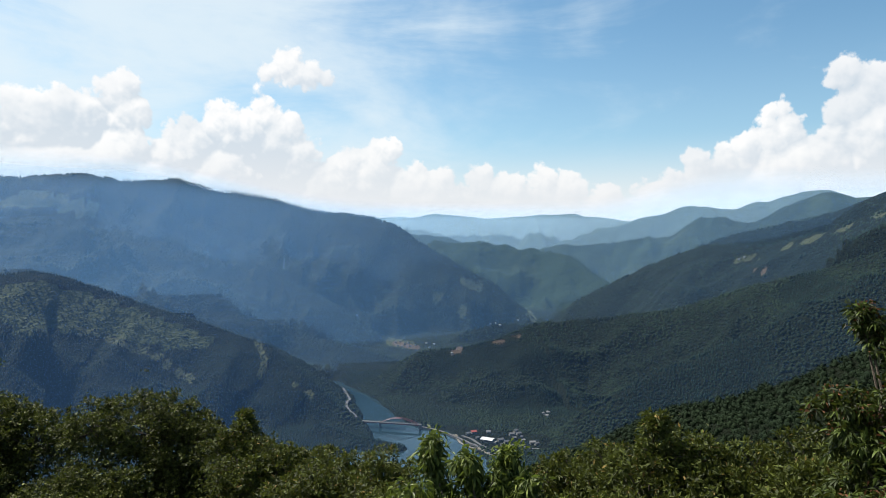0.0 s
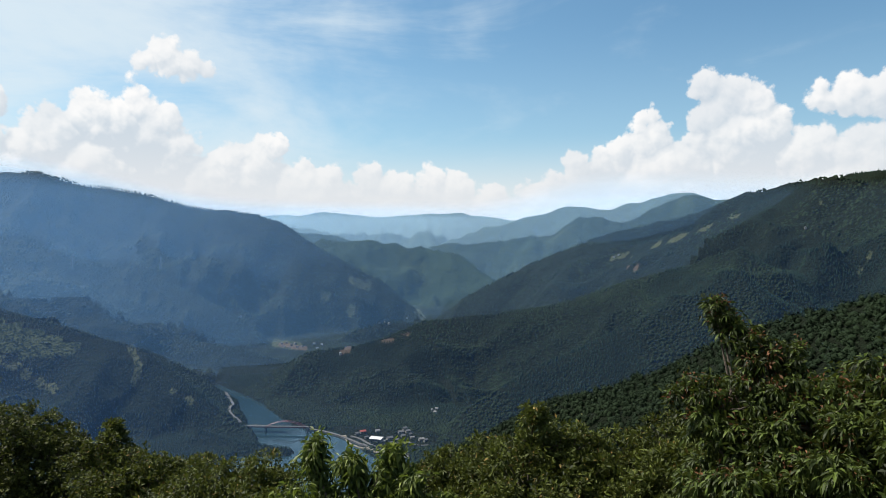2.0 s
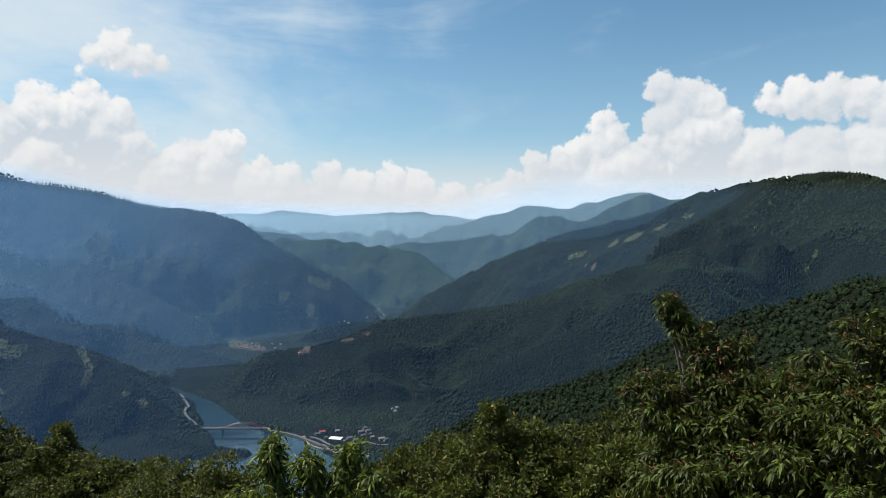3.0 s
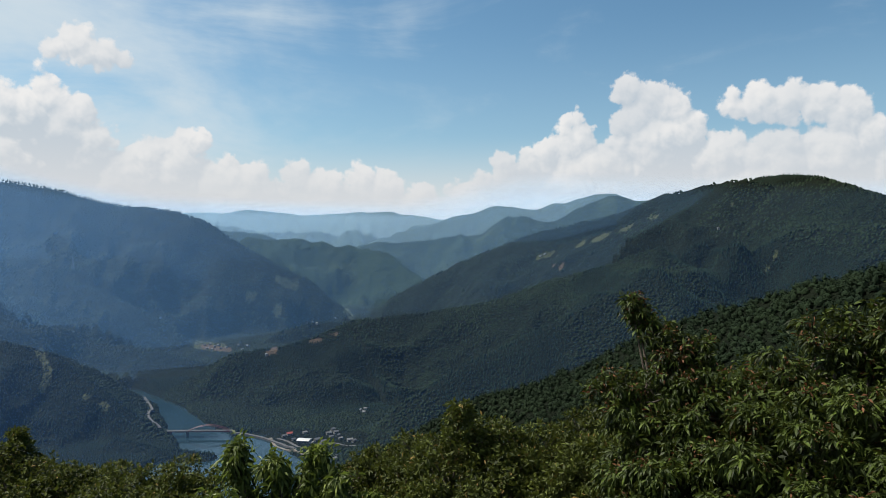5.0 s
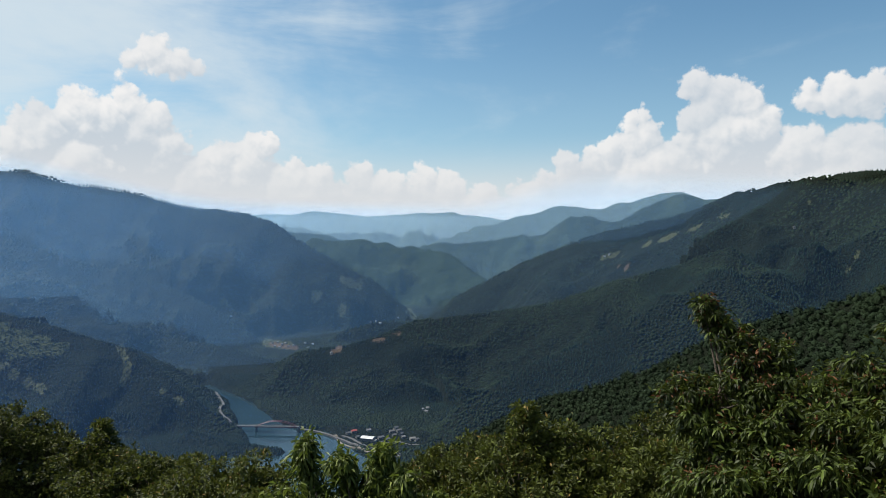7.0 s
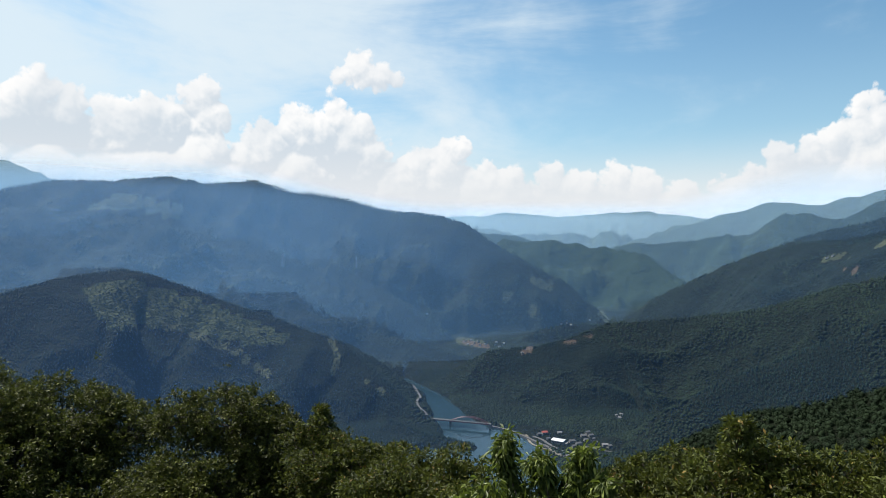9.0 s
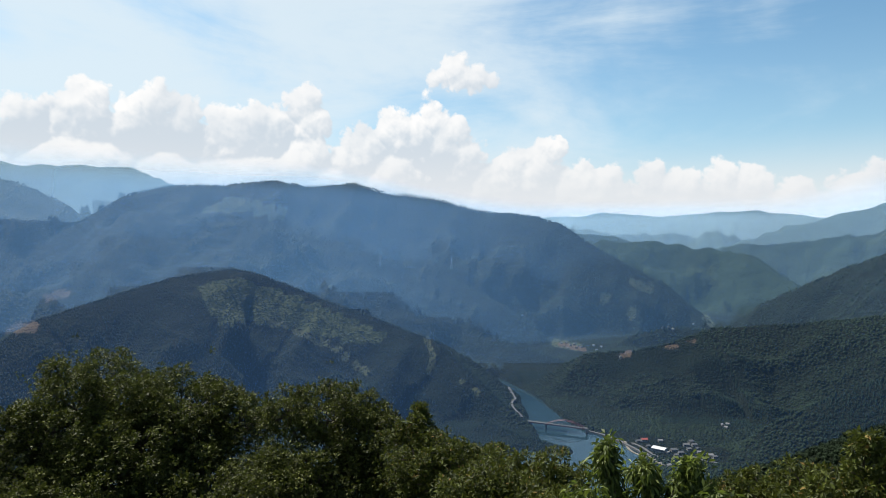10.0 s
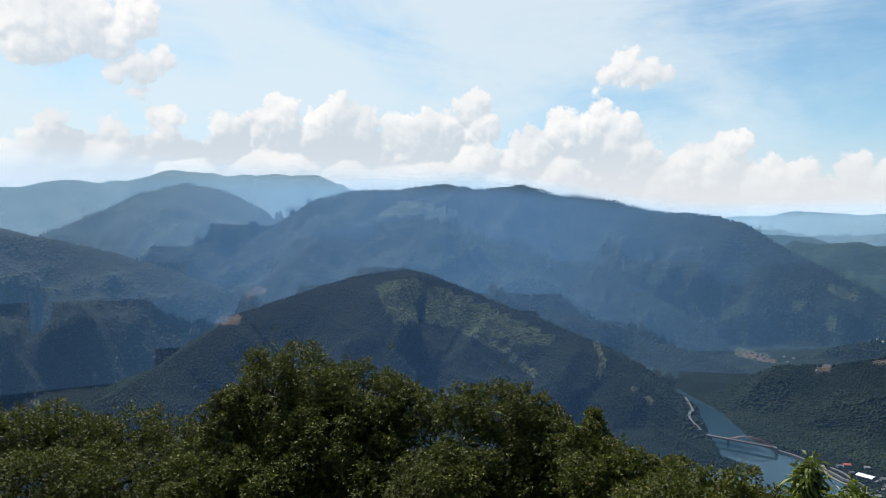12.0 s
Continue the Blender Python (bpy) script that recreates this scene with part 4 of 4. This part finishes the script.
def ground_at(az, el):
    """Where a line of sight from the lookout meets the land."""
    d = np.geomspace(700, 4700, 900)
    x, y = -d * math.sin(radians(az)), d * math.cos(radians(az))
    h, _ = land_height(x, y)
    below = np.nonzero(EYE_Z + d * math.tan(radians(el)) < h)[0]
    k = below[0] if len(below) else len(d) - 1
    return x[k], y[k], h[k]


for k, (a, e) in enumerate(FAR_HOUSES_AT):
    tone = ("grey", "white", "grey", "grey")[k % 4]
    hx, hy, hz = ground_at(a, e)
    house(hx, hy, hz + 0.8, 25 + 37 * (k % 5), 7, 5.5, 3.0, ROOFS[tone][0], "distant farmhouse with a pale wall on the hillside", "farmhouse")


def build_pylon(az, el):
    x, y, z = ground_at(az, el)
    pylon = new("power_pylon")
    pylon.matrix_world = pose(x, y, z - 1, 0, 0, 30)
    tagged(pylon, "grey steel lattice power pylon above the forest", "pylon", group="power line")
    corners = ((-1, -1), (1, -1), (1, 1), (-1, 1))
    for cx, cy in corners:
        bm = bmesh.new()
        tube(bm, [(cx * 4, cy * 4, 0), (cx * 1.6, cy * 1.6, 26), (cx * 0.6, cy * 0.6, 44)], [0.28, 0.22, 0.15], 4)
        part("leg", bm, STEEL, pylon)
    for k in range(6):
        w0, w1 = 4 - 0.55 * k, 4 - 0.55 * (k + 1)
        for (ax, ay), (bx, by) in zip(corners, corners[1:] + corners[:1]):
            bm = bmesh.new()
            tube(bm, [(ax * w0, ay * w0, k * 6.5), (bx * w1, by * w1, k * 6.5 + 6.5)], [0.12, 0.12], 4)
            part("brace", bm, STEEL, pylon)
    for z0, w in ((28, 7), (34, 8), (40, 6)):
        bm = bmesh.new()
        tube(bm, [(-w, 0, z0), (0, 0, z0 + 1), (w, 0, z0)], [0.15, 0.3, 0.15], 4)
        part("crossarm", bm, STEEL, pylon)


for a, e in PYLONS_AT:
    build_pylon(a, e)

# ---- lookout trees ----


def blades(base, way, up, length, width, bend, full):
    """Leaf blades from arrays of base points, directions and face normals."""
    side = np.cross(way, up)
    side /= np.linalg.norm(side, axis=1, keepdims=True) + 1e-9
    lift = np.cross(side, way)
    L, W = length[:, None], width[:, None]
    down = np.array([0, 0, -1.0])
    if full:
        m1, m2 = base + way * L * 0.35, base + way * L * 0.72 + down * L * bend * 0.4
        tip = base + way * L + down * L * bend
        v = np.stack([base, m1 + side * W * 0.5 + lift * W * 0.12, m1 - lift * W * 0.06, m1 - side * W * 0.5 + lift * W * 0.12,
                      m2 + side * W * 0.38 + lift * W * 0.08, m2 - side * W * 0.38 + lift * W * 0.08, tip], 1)
        f = np.array([(0, 1, 2), (0, 2, 3), (1, 4, 2), (2, 5, 3), (2, 4, 5), (4, 6, 5)])
    else:
        mid, tip = base + way * L * 0.5, base + way * L + down * L * bend
        v = np.stack([base, mid + side * W * 0.5 + lift * W * 0.15, tip, mid - side * W * 0.5 + lift * W * 0.15], 1)
        f = np.array([(0, 1, 2), (0, 2, 3)])
    faces = (f[None] + (np.arange(len(base)) * v.shape[1])[:, None, None]).reshape(-1, 3)
    return v.reshape(-1, 3), faces


def unit(v):
    return v / (np.linalg.norm(v, axis=1, keepdims=True) + 1e-9)


def grow_tree(name, label, lobes, foot, leaf, mat, seed, per_area, size, slim, droop, full, tufts=0, sub=22, rosette=7, flat=0.9, clump=0.30):
    """A tree or shrub: a trunk, limbs to each bough, and a crown of leaf sprays round the boughs."""
    rng = np.random.default_rng(seed)
    tree = new(name)
    tagged(tree, label, "tree" if "tree" in name else "shrub", group="lookout trees")
    az, dist = foot
    fx, fy = plan(az, dist)
    fz = float(land_height(np.array([fx]), np.array([fy]))[0][0])
    tree.matrix_world = pose(fx, fy, fz)
    origin = np.array([fx, fy, fz])
    centres = []
    for a, e, d, R in lobes:
        p = spot(a, e, d)
        centres.append((np.array([p.x, p.y, p.z - R * 0.80]) - origin, R))
    bm = bmesh.new()
    lean = np.mean([c for c, _ in centres], axis=0)
    fork = np.array([lean[0] * 0.6, lean[1] * 0.6, max(0.6, lean[2] * 0.78)])
    big = max(R for _, R in centres)
    tube(bm, [(0, 0, -0.6), tuple(fork * 0.5 + np.array([0.05, 0, 0])), tuple(fork)], [0.07 + 0.06 * big, 0.06 + 0.05 * big, 0.05 + 0.03 * big], 8)
    part("trunk", bm, BARK, tree)
    twigs, ways, inner = [], [], []
    for c, R in centres:
        bm = bmesh.new()
        mid = (fork + c) / 2 + rng.normal(0, 0.12, 3) + np.array([0, 0, -0.1])
        tube(bm, [tuple(fork), tuple(mid), tuple(c)], [min(0.03 + 0.025 * big, 0.018 + 0.06 * R), 0.014 + 0.025 * R, 0.008 + 0.012 * R], 6)
        clumps = max(5, int(sub * min(1.0, 0.4 + R / 2)))
        golden = math.pi * (3 - math.sqrt(5))
        for i in range(clumps):
            # sprays spread evenly over the bough's upper shell, a few hang below
            up_z = 1 - 1.45 * (i + 0.5) / clumps
            ring = math.sqrt(max(0.0, 1 - up_z * up_z))
            d = np.array([ring * math.cos(golden * i), ring * math.sin(golden * i), up_z]) + rng.normal(0, 0.16, 3)
            d /= np.linalg.norm(d)
            q, cr = c + d * R * rng.uniform(0.62, 0.88) * np.array([1, 1, 0.9]), R * rng.uniform(0.8, 1.3) * clump
            tube(bm, [tuple(c), tuple((c + q) / 2 + rng.normal(0, 0.03, 3)), tuple(q)], [0.012 + 0.008 * R, 0.01 + 0.005 * R, 0.006], 5)
            k = max(5, int(per_area * cr * cr))
            dirs = unit(rng.normal(0, 1, (k, 3)) + d * 0.55 + np.array([[0, 0, 0.35]]))
            twigs.append(q + dirs * cr * rng.uniform(0.3, 1.05, (k, 1)) ** 0.6 * np.array([1, 1, flat]))
            inner.append(q + rng.normal(0, 0.4, (max(3, k // 4), 3)) * cr * np.array([1, 1, flat]))
            ways.append(dirs * 0.8 + d * 0.4)
        # the shaded inside of the bough
        inner.append(c + rng.normal(0, 0.36, (max(4, int(per_area * R * R * 0.35)), 3)) * R)
        part("limb", bm, BARK, tree)
    twigs, ways = np.concatenate(twigs), unit(np.concatenate(ways) + np.array([[0, 0, 0.3]]))
    base = np.repeat(twigs, rosette, axis=0)
    spread = rng.normal(0, 1, base.shape)
    way = unit(np.repeat(ways, rosette, axis=0) * 0.55 + unit(spread) * 0.8 + np.array([[0, 0, -droop]]))
    up = unit(rng.normal(0, 0.45, base.shape) + np.array([[0, 0, 1.0]]))
    count = len(base)
    length = size * rng.uniform(0.6, 1.25, count)
    v, f = blades(base + unit(spread) * size * 0.15, way, up, length, length * slim, droop * 0.5, full)
    # older, larger leaves deep in the crown
    deep = np.repeat(np.concatenate(inner), 8, axis=0)
    big_leaf = size * rng.uniform(0.8, 1.1, len(deep))
    v2, f2 = blades(deep + rng.normal(0, size * 0.5, deep.shape), unit(rng.normal(0, 1, deep.shape)), unit(rng.normal(0, 1, deep.shape)), big_leaf, big_leaf * slim * 1.3, 0.2, False)
    f = np.concatenate([f, f2 + len(v)])
    v = np.concatenate([v, v2])
    crown = new("crown", fast_mesh("crown", v, f, mat))
    crown.parent = tree
    if tufts:
        pick = rng.choice(len(twigs), min(tufts, len(twigs)), replace=False)
        high = pick[np.argsort(-twigs[pick][:, 2] - rng.uniform(0, 1.2, len(pick)))][: len(pick) // 2]
        base = np.repeat(twigs[high], 16, axis=0) + rng.normal(0, 0.045, (len(high) * 16, 3))
        way = unit(rng.normal(0, 1, base.shape) + np.array([[0, 0, 0.5]]))
        n = len(base)
        v, f = blades(base, way, unit(rng.normal(0, 1, base.shape)), rng.uniform(0.035, 0.08, n), rng.uniform(0.015, 0.03, n), 0.2, False)
        t = new("tuft", fast_mesh("tuft", v, f, TUFT))
        t.parent = tree
        tagged(t, "russet young tufts")
    return tree


DOME_LOBES = [(41.5, -8.28, 20.0, 2.00), (35.3, -9.51, 19.5, 1.60), (31.1, -11.69, 19.0, 1.20), (45.1, -10.81, 20.0, 1.30), (38.6, -11.54, 18.5, 2.00), (46.0, -14.45, 19.0, 1.80), (42.4, -15.58, 18.0, 2.20), (33.8, -15.48, 17.5, 2.00)]
DOME2_LOBES = [(23.3, -11.02, 16.0, 1.15), (27.2, -11.45, 16.2, 0.75), (20.6, -12.54, 15.8, 0.95), (25.0, -15.04, 15.3, 1.60), (19.0, -15.30, 15.2, 1.30), (28.4, -16.88, 14.8, 1.30)]
SPIKE_LOBES = [(16.2, -12.82, 15.0, 0.16), (16.1, -13.62, 15.0, 0.26), (16.4, -14.36, 15.0, 0.34), (15.5, -14.67, 15.0, 0.36), (15.9, -15.49, 15.0, 0.55), (14.5, -15.93, 14.8, 0.80), (16.8, -16.52, 14.6, 0.90)]
LOWL_LOBES = [(61.9, -11.27, 24.0, 1.50), (59.2, -11.18, 25.0, 1.50), (56.8, -12.39, 24.0, 1.40), (53.7, -12.17, 25.0, 1.70), (50.4, -13.15, 24.0, 1.50), (47.3, -13.26, 24.0, 1.40), (65.2, -10.58, 25.0, 1.80), (68.8, -10.27, 25.0, 2.00), (60.5, -14.13, 21.0, 2.20), (54.5, -14.92, 21.0, 2.20), (49.5, -15.88, 20.0, 2.00)]
BUSHM_LOBES = [(16.8, -13.69, 13.0, 0.28), (16.4, -14.83, 13.0, 0.70), (14.1, -16.08, 12.5, 0.90), (11.1, -16.04, 12.5, 1.00), (8.5, -17.36, 12.0, 0.80), (6.3, -16.45, 12.0, 0.70), (4.1, -17.62, 11.5, 0.80), (10.8, -18.03, 11.0, 1.00), (6.0, -19.11, 10.5, 0.90)]
CHESTA_LOBES = [(0.9, -15.32, 10.0, 0.08), (1.1, -16.18, 10.0, 0.12), (0.6, -17.22, 10.0, 0.14), (0.3, -18.68, 9.9, 0.18), (-1.9, -16.53, 9.7, 0.13), (-2.3, -17.43, 9.7, 0.14), (-2.0, -18.84, 9.7, 0.19), (-5.5, -16.06, 9.6, 0.09), (-5.2, -17.06, 9.6, 0.13), (-4.7, -17.91, 9.6, 0.16), (-3.8, -19.08, 9.5, 0.20), (-6.9, -18.02, 9.4, 0.14), (-6.7, -18.86, 9.4, 0.19), (3.1, -19.18, 9.3, 0.40), (-8.6, -19.52, 9.3, 0.36)]
BUSHR_LOBES = [(-17.2, -12.78, 10.0, 0.20), (-17.7, -14.27, 10.0, 0.45), (-13.8, -15.41, 11.0, 0.60), (-11.1, -16.51, 11.0, 0.60), (-16.5, -16.10, 9.8, 0.80), (-19.9, -14.24, 10.2, 0.50), (-21.4, -15.80, 10.0, 0.70), (-12.6, -18.10, 10.0, 0.80), (-8.7, -17.11, 11.2, 0.50), (-18.0, -18.55, 9.3, 0.90)]
BUSHR2_LOBES = [(-24.3, -14.57, 10.5, 0.55), (-27.6, -13.52, 10.6, 0.70), (-25.5, -16.32, 10.0, 0.80), (-29.9, -14.96, 9.8, 0.90), (-26.7, -18.24, 9.3, 0.90), (-22.9, -18.86, 9.2, 0.80), (-31.8, -17.45, 9.2, 0.90)]
CHEST_LOBES = [(-31.0, -3.96, 9.5, 0.10), (-31.4, -4.42, 9.5, 0.15), (-32.1, -5.06, 9.5, 0.19), (-33.1, -5.68, 9.4, 0.22), (-34.1, -6.48, 9.4, 0.28), (-35.3, -7.07, 9.4, 0.33), (-36.3, -6.85, 9.4, 0.20), (-34.9, -8.46, 9.3, 0.40), (-36.8, -8.80, 9.2, 0.42), (-33.8, -7.50, 9.3, 0.25), (-30.2, -9.87, 9.0, 0.25), (-29.2, -10.00, 9.0, 0.30), (-31.8, -9.66, 9.0, 0.50), (-34.4, -9.75, 9.1, 0.70), (-37.5, -9.56, 9.0, 0.70), (-33.1, -12.52, 8.7, 0.80), (-37.1, -12.67, 8.5, 0.90), (-35.3, -15.85, 8.2, 1.00), (-40.4, -14.06, 8.2, 1.00), (-40.8, -8.02, 9.2, 0.45)]
CHEST2_LOBES = [(-44.7, -4.35, 8.8, 0.42), (-46.9, -4.59, 8.8, 0.40), (-43.5, -6.55, 8.8, 0.50), (-40.4, -8.92, 8.8, 0.45), (-45.4, -7.69, 8.6, 0.80), (-42.4, -10.48, 8.3, 0.90), (-47.2, -10.81, 8.0, 1.00), (-44.3, -14.41, 7.8, 1.00), (-49.0, -8.21, 8.2, 0.70), (-48.8, -2.94, 8.5, 0.30), (-51.0, -1.66, 8.5, 0.50), (-52.6, -4.76, 8.3, 0.90), (-50.7, -12.34, 7.8, 1.10), (-54.4, -8.42, 8.0, 1.10)]
grow_tree("oak_tree", "large rounded evergreen oak with glossy dark leaves", DOME_LOBES, (39, 20), 0, OAK_LEAF, 1, 270, 0.09, 0.5, 0.1, False, sub=46, clump=0.21)
grow_tree("oak_tree", "evergreen oak with a bushy double top", DOME2_LOBES, (26, 16), 0, OAK_LEAF, 2, 360, 0.08, 0.5, 0.1, False, sub=34, clump=0.24)
grow_tree("sapling_tree", "slender upright sapling with small leaves", SPIKE_LOBES, (16, 15), 0, SHRUB_LEAF, 3, 330, 0.075, 0.45, 0.1, False)
grow_tree("low_tree", "row of low dark evergreen trees on the slope", LOWL_LOBES, (55, 24), 0, OAK_LEAF, 4, 140, 0.10, 0.5, 0.1, False, sub=36, clump=0.23)
grow_tree("shrub", "yellow-green shrub thicket with small leaves", BUSHM_LOBES, (10, 12.5), 0, SHRUB_LEAF, 5, 420, 0.08, 0.45, 0.1, False)
grow_tree("chestnut_tree", "young chestnut shoots with long drooping leaves", CHESTA_LOBES, (-1, 9.8), 0, SHOOT_LEAF, 6, 300, 0.14, 0.25, 1.0, True, sub=8, rosette=6, flat=0.9, clump=0.45)
grow_tree("shrub", "yellow-green shrub with an upright leafy shoot", BUSHR_LOBES, (-16, 10.3), 0, SHRUB_LEAF, 7, 480, 0.085, 0.38, 0.12, False)
grow_tree("shrub", "dense green shrub with glossy leaf sprays", BUSHR2_LOBES, (-28, 10), 0, SHRUB_LEAF, 8, 480, 0.09, 0.38, 0.12, False)
grow_tree("chestnut_tree", "chestnut tree with drooping toothed leaves and russet tufts", CHEST_LOBES, (-36, 8.8), 0, CHESTNUT_LEAF, 9, 430, 0.10, 0.27, 0.7, True, tufts=320, rosette=8, flat=0.40, sub=11, clump=0.33)
grow_tree("chestnut_tree", "chestnut tree with a broad crown and russet tufts", CHEST2_LOBES, (-46, 8.2), 0, CHESTNUT_LEAF, 10, 400, 0.10, 0.27, 0.7, True, tufts=320, rosette=8, flat=0.40, sub=11, clump=0.33)
